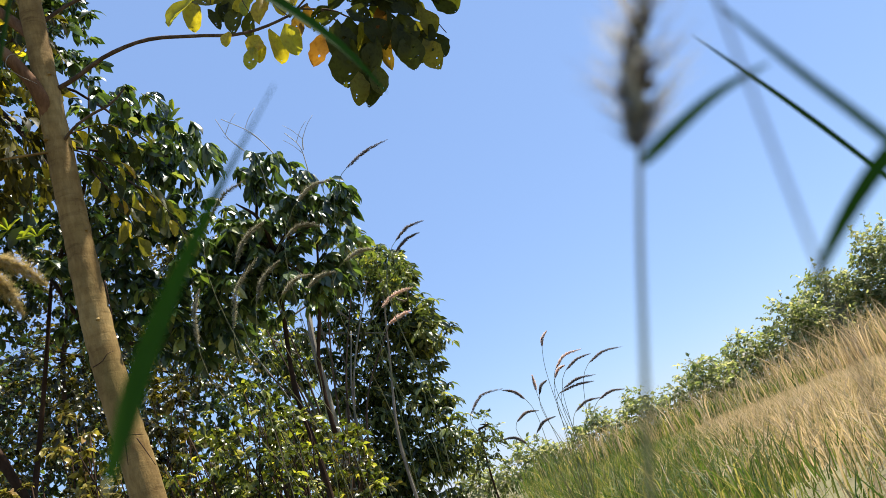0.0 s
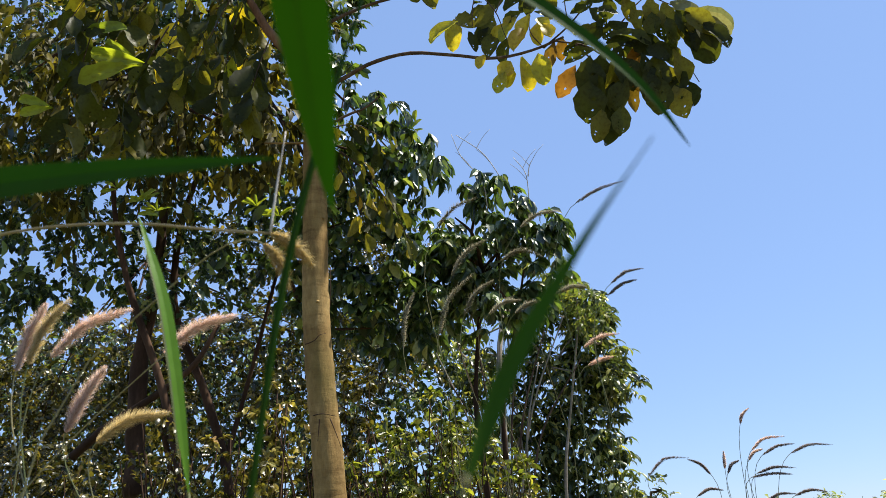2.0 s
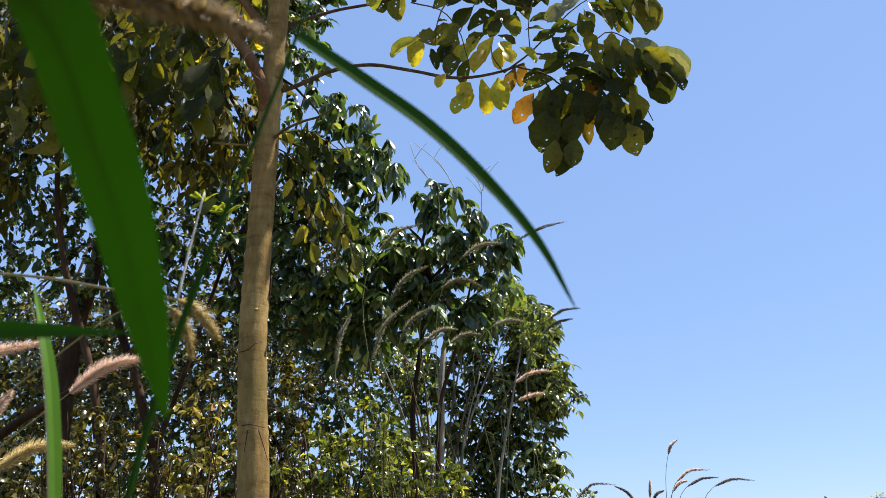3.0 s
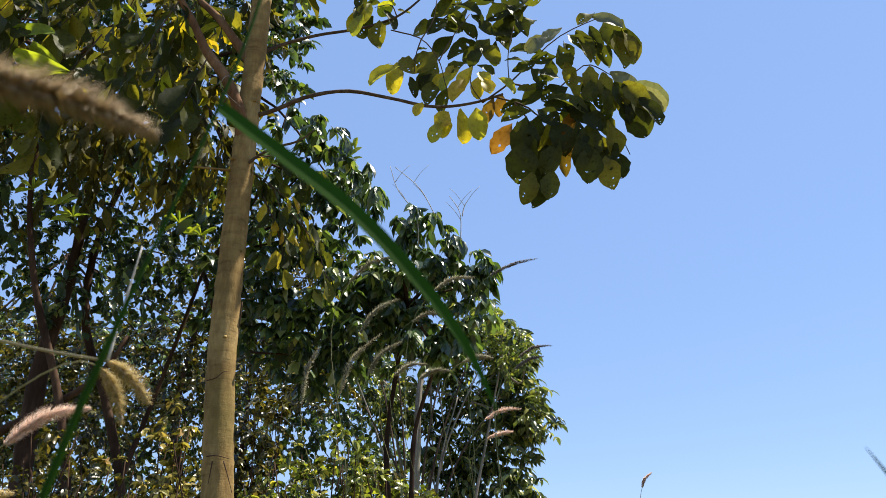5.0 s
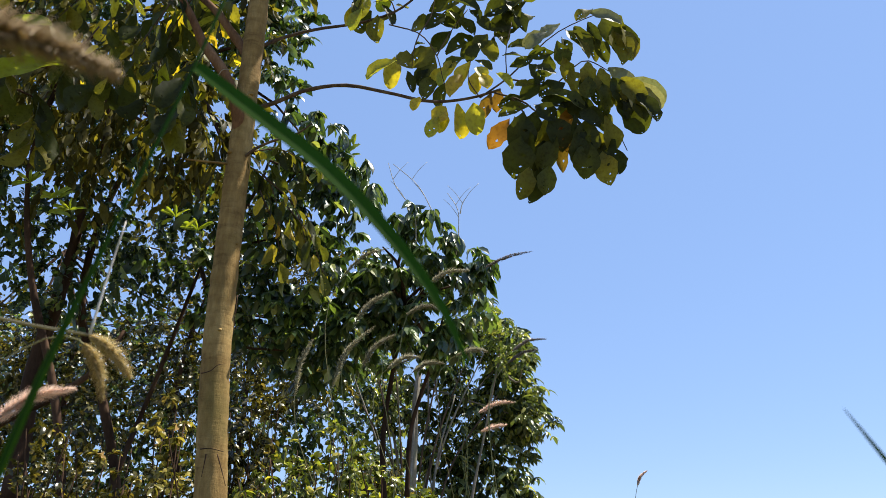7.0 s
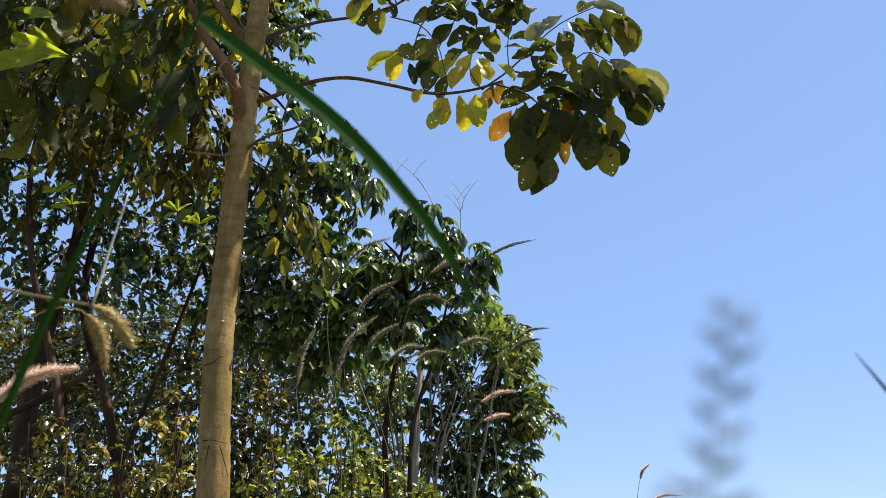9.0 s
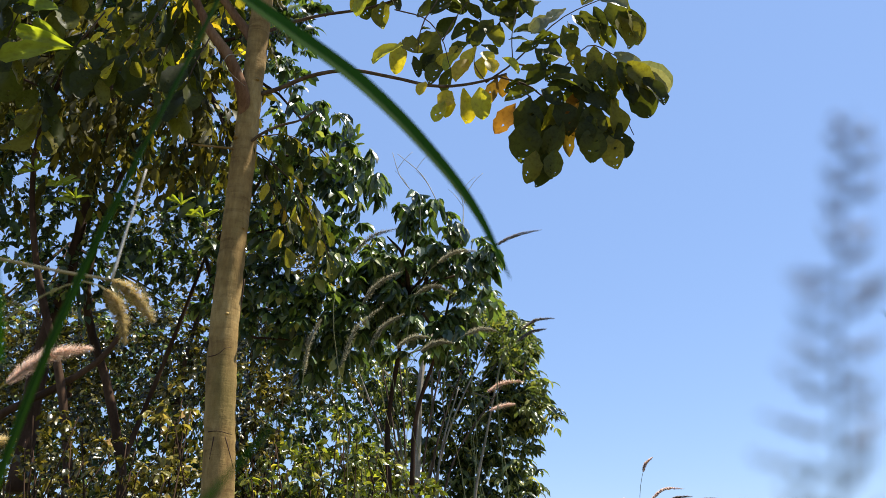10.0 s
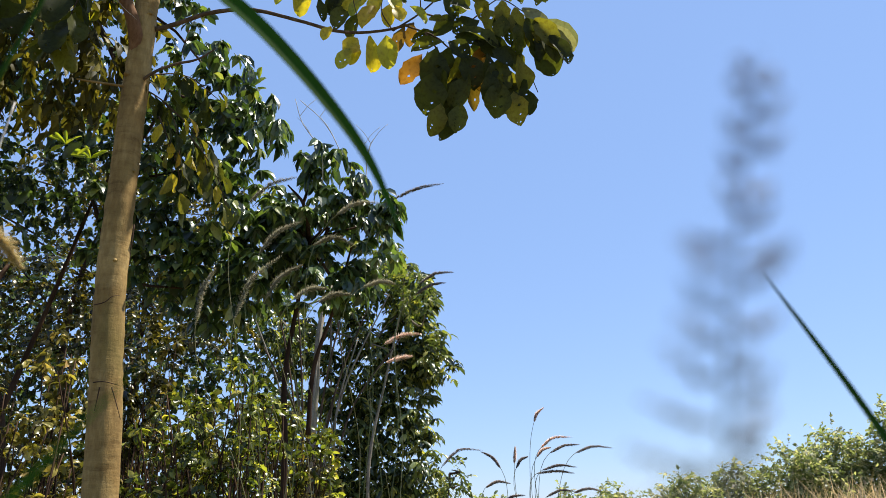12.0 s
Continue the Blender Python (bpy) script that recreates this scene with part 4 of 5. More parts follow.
MID_BLOBS = [(-0.55, 2.78, 0.16), (-0.74, 2.70, 0.17), (-0.36, 2.84, 0.14), (0.22, 2.45, 0.17), (0.05, 2.28, 0.18), (-0.37, 2.71, 0.32), (-0.13, 2.95, 0.23), (0.12, 2.90, 0.23), (0.28, 2.80, 0.14), (-0.59, 2.38, 0.31), (-0.19, 2.38, 0.31), (0.03, 2.45, 0.17), (-0.23, 3.24, 0.13), (-0.02, 3.10, 0.16), (-0.93, 2.25, 0.26), (-0.52, 2.83, 0.14), (-0.62, 2.98, 0.13), (-0.80, 2.95, 0.15), (-0.45, 3.00, 0.10)]
S5 = [(-0.39, 5.93, 1.10), (-0.42, 5.93, 1.59), (-0.36, 5.87, 2.08), (-0.28, 5.80, 2.61)]
S6 = [(-0.23, 5.93, 1.18), (-0.21, 5.93, 1.67), (-0.06, 5.87, 2.17), (0.07, 5.80, 2.71)]
wood_tree("drooping_tree", "tree with long drooping dark green leaves", [[root(S5[0]), *S5, 0.026, 0.013], [*S6, 0.02, 0.008]],
          MID_BLOBS, 5.8, 0.52, 112, 14, 0.104, M_LEAF_DROOP, M_BARK_DARK, 37, 1.3, 0.74, 0.16, whorl=7, fingers=[(-0.23, 3.37, 0.08), (-0.06, 3.27, 0.09), (0.30, 2.95, 0.10), (0.39, 2.85, 0.09), (0.08, 3.15, 0.09), (-0.29, 3.17, 0.07)])
FAR_BLOBS = [(0.91, 3.86, 0.35), (1.02, 3.25, 0.43), (1.25, 2.75, 0.36), (0.63, 2.83, 0.51), (0.86, 2.19, 0.46), (0.13, 3.17, 0.43), (0.05, 2.43, 0.46), (0.45, 1.87, 0.46), (0.28, 1.27, 0.50), (0.91, 1.34, 0.40), (-0.35, 1.27, 0.46), (0.58, 0.76, 0.50), (-0.04, 0.69, 0.50), (1.21, 1.12, 0.34), (-0.53, 3.00, 0.38), (-0.88, 3.34, 0.39), (1.19, 3.25, 0.31), (1.28, 2.87, 0.27), (1.20, 3.64, 0.24), (0.58, 4.40, 0.28), (0.83, 4.08, 0.28), (0.31, 3.99, 0.36), (1.13, 3.94, 0.19), (1.39, 2.71, 0.19), (1.09, 1.87, 0.25)]
S7 = [(-0.36, 10.50, 1.49), (-0.34, 10.50, 2.20), (-0.32, 10.50, 3.02), (-0.19, 10.80, 3.83)]
S8 = [(-0.27, 11.30, 1.70), (0.05, 11.40, 2.57), (0.55, 11.40, 3.23), (0.90, 11.40, 3.65)]
FAN_BASE = (-0.31, 9.70, 1.04)
FAN_TIPS = [(-1.14, 9.90, 3.11), (-0.85, 9.90, 3.26), (-0.62, 9.90, 3.56), (-0.24, 9.90, 3.64), (0.05, 9.90, 3.48), (0.32, 9.90, 3.25), (0.58, 9.90, 3.40), (-0.97, 9.80, 2.65), (0.73, 9.90, 2.81), (0.19, 9.80, 2.79)]
FAN = [[(FAN_BASE[0] + 0.05 * k - 0.2, 9.7, FAN_BASE[2] - 0.1 * (k % 3)), tuple((np.array(FAN_BASE) * 0.55 + np.array(p) * 0.45) + np.array([0.02 * k - 0.1 - 0.08 * (p[0] - FAN_BASE[0]), 0, 0.06])), p, 0.018, 0.007] for k, p in enumerate(FAN_TIPS)]
S9 = [(-0.51, 11.30, 1.70), (-0.69, 11.40, 2.65), (-0.96, 11.40, 3.49)]
FRESH_BLOBS = [(0.74, 3.74, 0.24), (0.99, 3.58, 0.19), (0.83, 3.33, 0.23), (0.55, 3.92, 0.15), (1.08, 3.29, 0.14)]
S10 = [(0.40, 10.42, 1.48), (0.57, 10.42, 2.33), (0.77, 10.30, 3.29)]
wood_tree("sapling", "sapling with fresh bright green leaves in the sun", [[root(S10[0]), *S10, 0.025, 0.01]], FRESH_BLOBS, 9.9, 0.3, 110, 12, 0.075, M_LEAF_FRESH, M_BARK_GREY, 47, 0.5, 0.8)
slender = wood_tree("slender_tree", "slender grey-stemmed tree with small dark green leaves", [[root(S7[0]), *S7, 0.062, 0.036], [*S8, 0.03, 0.012], [*S9, 0.025, 0.012]],
          FAR_BLOBS, 11.5, 0.7, 130, 12, 0.135, M_LEAF_MID, M_BARK_GREY, 41, 1.0, 0.62, 0.28, whorl=6)

for k, f in enumerate(FAN):
    under(tube("limb", f[:3], f[3], f[4], M_BARK_TWIG if k % 3 else M_BARK_GREY, 16, 8, 0.05, 400 + k), slender)
FAR_BUSH = [(1.53, 1.25, 0.20), (1.39, 1.01, 0.24), (1.65, 1.06, 0.18), (1.45, 0.70, 0.28)]
wood_tree("far_bush", "small dark green bush beside the slender tree", [[(1.45, 11.0, -0.05), (1.45, 11.0, 0.5), (1.50, 11.0, 1.2), 0.02, 0.008]], FAR_BUSH, 11.0, 0.3, 90, 12, 0.06, M_LEAF_MID, M_BARK_DARK, 53, 0.5, 0.8)
# Backdrop tree filling gaps; its dark leaves stand for the shade of the wood.
THICKET_BLOBS = [(-9.30, 4.10, 1.07), (-8.19, 4.30, 1.03), (-6.99, 4.10, 0.99), (-5.86, 4.30, 0.91), (-4.67, 4.09, 0.88), (-3.53, 4.29, 0.86), (-2.48, 4.49, 0.80), (-1.59, 4.39, 0.64), (-1.00, 4.09, 0.49), (-8.43, 2.96, 0.97), (-7.29, 2.86, 0.93), (-6.19, 2.95, 0.90), (-5.07, 2.95, 0.87), (-3.95, 2.95, 0.85), (-2.85, 3.13, 0.79), (-1.82, 3.22, 0.73), (-1.07, 3.13, 0.53), (-7.62, 1.88, 0.88), (-6.35, 1.88, 0.84), (-5.09, 1.88, 0.81), (-3.83, 1.87, 0.79), (-2.57, 1.96, 0.77), (-1.49, 2.04, 0.67), (-0.77, 2.22, 0.48), (-7.40, 0.96, 0.87), (-6.17, 0.96, 0.83), (-4.94, 0.96, 0.81), (-3.72, 0.95, 0.78), (-2.50, 1.03, 0.77), (-1.45, 1.11, 0.66), (-0.57, 1.11, 0.57)]
T1 = [(-3.27, 13.00, 1.70), (-3.28, 13.00, 2.76), (-3.27, 13.00, 4.09), (-3.40, 13.00, 4.90)]
T2 = [(-6.23, 13.00, 1.71), (-6.72, 13.00, 2.77), (-6.84, 13.00, 4.10), (-7.15, 13.00, 4.91)]
wood_tree("thicket_tree", "small-leaved backdrop tree deep in the wood, shade put into dark leaves", [[root(T1[0]), *T1, 0.06, 0.03], [*T2, 0.05, 0.03]],
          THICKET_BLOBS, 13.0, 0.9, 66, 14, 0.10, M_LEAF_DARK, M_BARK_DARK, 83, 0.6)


VINES = [[(-0.19, 5.55, 3.03), (-0.21, 5.55, 3.28), (-0.37, 5.55, 3.53), (-0.43, 5.55, 3.73)], [(0.07, 5.55, 2.99), (-0.06, 5.55, 3.28), (-0.19, 5.55, 3.53), (-0.39, 5.55, 3.72)], [(0.12, 5.55, 2.93), (0.14, 5.55, 3.17), (0.13, 5.55, 3.32), (0.05, 5.55, 3.46)], [(0.15, 5.55, 3.28), (0.17, 5.55, 3.37), (0.19, 5.55, 3.41)], [(0.62, 10.68, 3.79), (0.55, 10.68, 4.13), (0.50, 10.68, 4.48)]]
for k, v in enumerate(VINES):
    t = thing("bare_twig", v[0], "thin bare twig standing out of the crown, painted pale as sunlit", "twig", "bare twigs")
    under(tube("stem", v, 0.005, 0.0025, M_TWIG_SUNLIT, 12, 6, 0.03, k), t)
    c = spline(v, 9)
    for q, side in ((4, -1), (6, 1)):
        d = np.array([0.10 * side, 0.0, 0.16])
        under(tube("twig", [c[q], c[q] + d * 0.6, c[q] + d + np.array([0.02 * side, 0, 0.0])], 0.0025, 0.0014, M_TWIG_SUNLIT, 6, 5, 0.03, 9 + k), t)


def shrub(name, label, blobs, y, depth, twigs, per, size, material, seed, group):
    r = np.random.RandomState(seed)
    x0 = float(np.mean([b[0] for b in blobs]))
    t = thing(name, (x0, y, 0), label, "shrub", group)
    for k, (x, z, rad) in enumerate(blobs):
        foot = (x0 + 0.5 * (x - x0) * r.rand(), y + 0.2 * r.randn(), -0.05)
        for q in range(3 if len(blobs) < 8 else 1):
            top = np.array([x + 0.6 * rad * r.randn(), y + 0.3 * depth * r.randn(), z + 0.5 * rad * r.rand()])
            mid = (np.array(foot) + top) / 2 + 0.08 * r.randn(3)
            under(tube("stem", [foot, mid, top], 0.0075, 0.003, M_BARK_DARK, 8, 6, 0.02, seed + k), t)
    hang_leaves(t, "foliage", clump_leaves(blobs, y, depth, twigs, per, size, r, 0.35, 0.9, 0.30), material, 90 if y < 12 else 0)
    return t


# Bright and dark leaf materials here carry the sun and shade of the undergrowth.
U_BLOBS = [([(-1.60, 1.46, 0.16), (-1.73, 1.17, 0.20), (-1.48, 1.20, 0.18)], 4.7, M_LEAF_SHRUB, 100, "yellowing shrub under the trees, sun put into its brighter leaf colours"),
           ([(-0.89, 1.22, 0.16), (-0.74, 1.04, 0.19), (-1.05, 1.08, 0.17)], 4.8, M_LEAF_GREEN, 115, "green shrub under the trees, dappled sun put into its bright leaf colours"),
           ([(-0.58, 1.36, 0.15), (-0.42, 1.10, 0.18), (-0.66, 1.16, 0.18)], 4.8, M_LEAF_GREEN, 125, "green shrub under the trees, dappled sun put into its bright leaf colours"),
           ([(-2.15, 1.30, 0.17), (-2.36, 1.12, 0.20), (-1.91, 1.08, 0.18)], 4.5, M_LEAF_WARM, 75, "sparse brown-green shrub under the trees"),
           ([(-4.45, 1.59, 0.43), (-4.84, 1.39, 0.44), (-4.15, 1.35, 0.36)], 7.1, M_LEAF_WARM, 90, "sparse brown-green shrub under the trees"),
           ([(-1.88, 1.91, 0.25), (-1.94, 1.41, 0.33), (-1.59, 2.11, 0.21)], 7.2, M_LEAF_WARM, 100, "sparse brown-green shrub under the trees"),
           ([(-0.49, 1.37, 0.19), (-0.13, 1.25, 0.16), (-0.75, 1.57, 0.16)], 7.4, M_LEAF_GREEN, 110, "green shrub under the trees, dappled sun put into its bright leaf colours")]
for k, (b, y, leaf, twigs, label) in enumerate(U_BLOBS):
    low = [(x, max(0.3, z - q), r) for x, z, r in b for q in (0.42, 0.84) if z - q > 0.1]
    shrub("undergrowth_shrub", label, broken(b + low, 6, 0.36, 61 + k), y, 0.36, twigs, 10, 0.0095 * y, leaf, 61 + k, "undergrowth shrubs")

# shrubs that close the view under the trees, shade put into their dark leaves
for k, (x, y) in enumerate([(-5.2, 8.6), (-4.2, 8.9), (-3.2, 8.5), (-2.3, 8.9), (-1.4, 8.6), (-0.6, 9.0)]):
    shrub("undergrowth_shrub", "brown-green shrub deep under the trees, shade put into its dark leaves", broken([(x, 1.55, 0.34), (x - 0.35, 1.0, 0.40), (x + 0.35, 1.05, 0.40)], 4, 0.5, 500 + k), y, 0.4, 120, 12, 0.062, M_LEAF_WARM, 510 + k, "undergrowth shrubs")

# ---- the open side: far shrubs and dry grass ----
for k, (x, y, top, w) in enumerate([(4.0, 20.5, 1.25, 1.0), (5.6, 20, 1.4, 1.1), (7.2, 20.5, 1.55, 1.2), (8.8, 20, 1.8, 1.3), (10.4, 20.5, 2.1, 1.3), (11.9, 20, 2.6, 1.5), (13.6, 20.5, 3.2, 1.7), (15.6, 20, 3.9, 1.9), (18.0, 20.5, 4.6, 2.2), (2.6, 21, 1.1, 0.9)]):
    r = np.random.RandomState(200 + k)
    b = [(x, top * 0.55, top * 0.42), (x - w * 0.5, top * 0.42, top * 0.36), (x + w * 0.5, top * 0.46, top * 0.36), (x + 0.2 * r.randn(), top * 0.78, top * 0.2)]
    shrub("hedge_shrub", "green shrub at the far edge of the field, paled for haze", b, y, 0.7, 115, 10, 0.105, M_LEAF_HEDGE, 300 + k, "far shrubs")


def grass_stuff(name, label, x0, x1, y0, y1, count, h0, h1, w, material, seed, keep=None, lean=0.35):
    r = np.random.RandomState(seed)
    x, y = x0 + (x1 - x0) * r.rand(count), y0 + (y1 - y0) * r.rand(count)
    if keep is not None:
        k = keep(x, y)
        x, y = x[k], y[k]
    n = len(x)
    h = h0 + (h1 - h0) * r.rand(n)
    z = ground_height(x, y) - 0.02
    d = r.randn(n, 2) * lean
    a = r.rand(n) * np.pi
    sx, sy = np.cos(a) * w / 2, np.sin(a) * w / 2
    base = np.stack([x, y, z], 1)
    mid = base + np.stack([d[:, 0] * h * 0.3, d[:, 1] * h * 0.3, h * 0.6], 1)
    tip = base + np.stack([d[:, 0] * h, d[:, 1] * h, h * (1 - 0.3 * np.hypot(d[:, 0], d[:, 1]).clip(0, 1))], 1)
    s = np.stack([sx, sy, 0 * sx], 1)
    v = np.stack([base - s, base + s, mid + s * 0.8, mid - s * 0.8, tip], 1).reshape(-1, 3)
    tr = np.array([(0, 1, 2), (0, 2, 3), (3, 2, 4)])[None] + (np.arange(n) * 5)[:, None, None]
    return tagged(tri_obj(name, v, tr.reshape(-1, 3), material), label, "grass", "", "stuff")


grass_stuff("field_grass", "low green and straw-coloured grass covering the field", -26, 30, -24, 34, 260000, 0.08, 0.32, 0.008, M_FIELD, 71,
            lambda x, y: (np.hypot(x, y) > 0.25) & (np.random.RandomState(9).rand(len(x)) < 1.3 * np.exp(-(np.hypot(x, y - 4) / 11.0) ** 2)))
grass_stuff("field_grass", "dense low green and straw grass round the young tree", -6, 6, -4, 6.5, 42000, 0.08, 0.30, 0.007, M_FIELD, 78, lambda x, y: (np.hypot(x, y) > 0.3) & ((x < 0.7 + 0.25 * y) | (y < 0.6)))
grass_stuff("dry_grass", "tall dry straw-coloured grass in front of the shrubs", 2.2, 20, 6, 15, 52000, 0.16, 0.40, 0.012, M_DRY, 72, lambda x, y: x > 0.8 + 0.34 * y + 0.5 * np.sin(1.7 * y) + 0.9 * np.random.RandomState(5).rand(len(x)))


grass_stuff("dry_grass", "short dry straw-coloured grass on the open side", 0.6, 11, 0.8, 9, 38000, 0.12, 0.42, 0.008, M_DRY, 73, lambda x, y: (x > 0.6 + 0.27 * y + 0.35 * np.sin(2.3 * y) + 0.7 * np.random.RandomState(6).rand(len(x))) & (y > 1.4 + 0.4 * np.sin(1.3 * x) + 1.2 * np.random.RandomState(7).rand(len(x))))
grass_stuff("tall_grass", "green and straw-coloured meadow grass", 0.9, 9.5, 3.5, 15, 26000, 0.12, 0.40, 0.010, M_FIELD, 76, lambda x, y: (x > 0.14 * y + 0.4) & (x < 0.7 + 0.34 * y))
grass_stuff("reeds", "tall thin dry reeds before the shrubs", 4, 20, 14.5, 19.2, 2600, 0.4, 1.1, 0.020, M_DRY, 74, None, 0.26)
grass_stuff("reeds", "tall pale straw-coloured reeds at the field edge", 9, 17, 14, 18.5, 2200, 0.7, 1.6, 0.022, M_DRY, 77, None, 0.22)
grass_stuff("tall_grass", "tall green grass before the shrubs", 3, 20, 15.0, 19.4, 5200, 0.35, 0.85, 0.026, M_FIELD, 75, None, 0.34)


# ---- foxtail grass near the camera ----
def stalk(name, label, foot, head, radius, material, seed, stem_r=0.0012, grains=110, hairs=240, mid=None, group="foxtail stalks", hair_len=2.0, blades=()):
    """A grass stalk rooted at foot; head: points from the head's base to its tip."""
    g = thing(name, foot, label, "grass stalk", group)
    b = np.array(head[0])
    f = np.array(foot, float)
    m = np.array(mid) if mid is not None else f + (b - f) * 0.55 + np.array([0, 0, 0.06 * np.linalg.norm(b - f)])
    under(tube("stem", [f, m, b, np.array(head[1]) if len(head) > 2 else (b + np.array(head[-1])) / 2], stem_r * 1.3, stem_r * 0.7, M_STEM, 24, 6), g)
    under(seed_head("seed_head", head, radius, material, seed, grains, hairs, hair_len), g)
    for pts, w in blades:
        under(blade("leaf_blade", pts, w, M_BLADE), g)
    return g


# pink foxtails
PINK = [[(-0.552, 1.000, 0.781), (-0.510, 1.000, 0.815), (-0.451, 1.000, 0.827)], [(-0.715, 1.000, 0.791), (-0.669, 1.000, 0.834), (-0.602, 1.000, 0.850)], [(-0.803, 1.200, 0.725), (-0.779, 1.200, 0.780), (-0.746, 1.200, 0.829)],
        [(-0.750, 1.200, 0.705), (-0.700, 1.200, 0.737), (-0.632, 1.200, 0.742)], [(-0.747, 1.000, 0.784), (-0.732, 1.000, 0.834), (-0.697, 1.000, 0.875)], [(-0.764, 1.000, 0.776), (-0.752, 1.000, 0.826), (-0.732, 1.000, 0.872)]]
PINK_BEND = (-0.757, 1.050, 0.577)
for k, h in enumerate(PINK):
    y = h[0][1]
    stalk("foxtail_stalk", "grass stalk with a soft pinkish foxtail head, backlit" if k in (0, 1, 2, 5) else "grass stalk with a soft straw-yellow foxtail head, backlit", (PINK_BEND[0] - 0.08 + 0.02 * k, y - 0.02 + 0.015 * k, 0), h, 0.0044 * y, M_HEAD_PINK if k in (0, 1, 2, 5) else M_HEAD, 90 + k, 0.0009, 260, 2200, (PINK_BEND[0] + 0.012 * k, y, PINK_BEND[2] - 0.01 * k), "pink foxtail stalks", 4.4)
# pale foxtails farther off
PALE = [[(-0.285, 2.20, 1.448), (-0.227, 2.20, 1.513), (-0.149, 2.20, 1.541)], [(-0.027, 2.23, 1.439), (0.026, 2.23, 1.476), (0.096, 2.23, 1.480)], [(-0.252, 2.26, 1.314), (-0.202, 2.26, 1.387), (-0.133, 2.26, 1.423)], [(-0.098, 2.29, 1.359), (-0.036, 2.29, 1.387), (0.034, 2.29, 1.358)],
        [(-0.298, 2.20, 1.109), (-0.260, 2.20, 1.218), (-0.179, 2.20, 1.295)], [(-0.407, 2.23, 1.092), (-0.396, 2.23, 1.193), (-0.366, 2.23, 1.262)], [(-0.223, 2.26, 1.182), (-0.182, 2.26, 1.252), (-0.123, 2.26, 1.287)], [(-0.149, 2.29, 1.189), (-0.097, 2.29, 1.224), (-0.046, 2.29, 1.224)],
        [(-0.070, 2.20, 1.157), (-0.029, 2.20, 1.182), (0.021, 2.20, 1.182)], [(0.055, 2.23, 1.215), (0.106, 2.23, 1.232), (0.148, 2.23, 1.227)]]
for k, h in enumerate(PALE):
    stalk("foxtail_stalk", "tall grass stalk with a pale feathery foxtail head", (-0.25 + 0.035 * k, 2.3 + 0.02 * k, 0), h, 0.0082, M_HEAD_PALE, 120 + k, 0.0009, 110, 620, None, "pale foxtail stalks", 2.4)
for k, h in enumerate([[(0.119, 2.26, 1.054), (0.169, 2.26, 1.081), (0.227, 2.26, 1.086)], [(0.127, 2.29, 1.007), (0.169, 2.29, 1.021), (0.203, 2.29, 1.026)]]):
    stalk("foxtail_stalk", "tall grass stalk with a small pinkish foxtail head", (0.12 + 0.04 * k, 2.3, 0), h, 0.0075, M_HEAD_PINK, 134 + k, 0.0009, 110, 500, None, "pale foxtail stalks", 2.2)
# dark heads standing out against the sky beside the drooping tree
LONE = [[(0.127, 2.00, 1.398), (0.192, 2.00, 1.432), (0.265, 2.00, 1.450)], [(0.215, 2.20, 1.221), (0.262, 2.20, 1.252), (0.317, 2.20, 1.258)], [(0.202, 2.20, 1.186), (0.247, 2.20, 1.216), (0.292, 2.20, 1.226)]]
for k, h in enumerate(LONE):
    stalk("foxtail_stalk", "slim grass stalk with a dark dry foxtail head against the sky", (0.02 + 0.05 * k, 2.1, 0), h, 0.0072, M_HEAD_DARK, 140 + k, 0.0009, 200, 420, None, "pale foxtail stalks", 1.6)
# the clump of dry heads on the open side
CLUMP = [[(0.898, 4.50, 0.854), (0.854, 4.50, 0.910), (0.785, 4.50, 0.945)],
         [(1.114, 4.54, 1.114), (1.132, 4.54, 1.160), (1.177, 4.54, 1.197)],
         [(0.996, 4.58, 0.884), (1.001, 4.58, 0.929), (1.005, 4.58, 0.981)],
         [(1.135, 4.50, 0.964), (1.205, 4.50, 1.016), (1.327, 4.50, 1.024)],
         [(1.200, 4.54, 0.940), (1.283, 4.54, 0.979), (1.381, 4.54, 0.986)],
         [(1.362, 4.58, 0.942), (1.460, 4.58, 0.977), (1.593, 4.58, 0.969)],
         [(1.139, 4.50, 0.842), (1.233, 4.50, 0.867), (1.349, 4.50, 0.856)],
         [(0.997, 4.54, 0.856), (1.027, 4.54, 0.902), (1.069, 4.54, 0.920)]]
CLUMP_LOW = [[(0.826, 4.58, 0.753), (0.892, 4.58, 0.784), (0.971, 4.58, 0.773)],
         [(1.106, 4.50, 0.824), (1.226, 4.50, 0.836), (1.326, 4.50, 0.823)],
         [(1.120, 4.54, 0.916), (1.158, 4.54, 0.958), (1.206, 4.54, 0.970)],
         [(0.568, 4.50, 0.865), (0.664, 4.50, 0.950), (0.802, 4.50, 0.950)],
         [(1.330, 4.56, 0.720), (1.410, 4.56, 0.742), (1.500, 4.56, 0.728)],
         [(0.900, 4.52, 0.655), (0.960, 4.52, 0.700), (1.040, 4.52, 0.708)],
         [(1.180, 4.60, 0.700), (1.260, 4.60, 0.735), (1.350, 4.60, 0.730)],
         [(0.820, 4.50, 0.620), (0.765, 4.50, 0.668), (0.690, 4.50, 0.680)]]
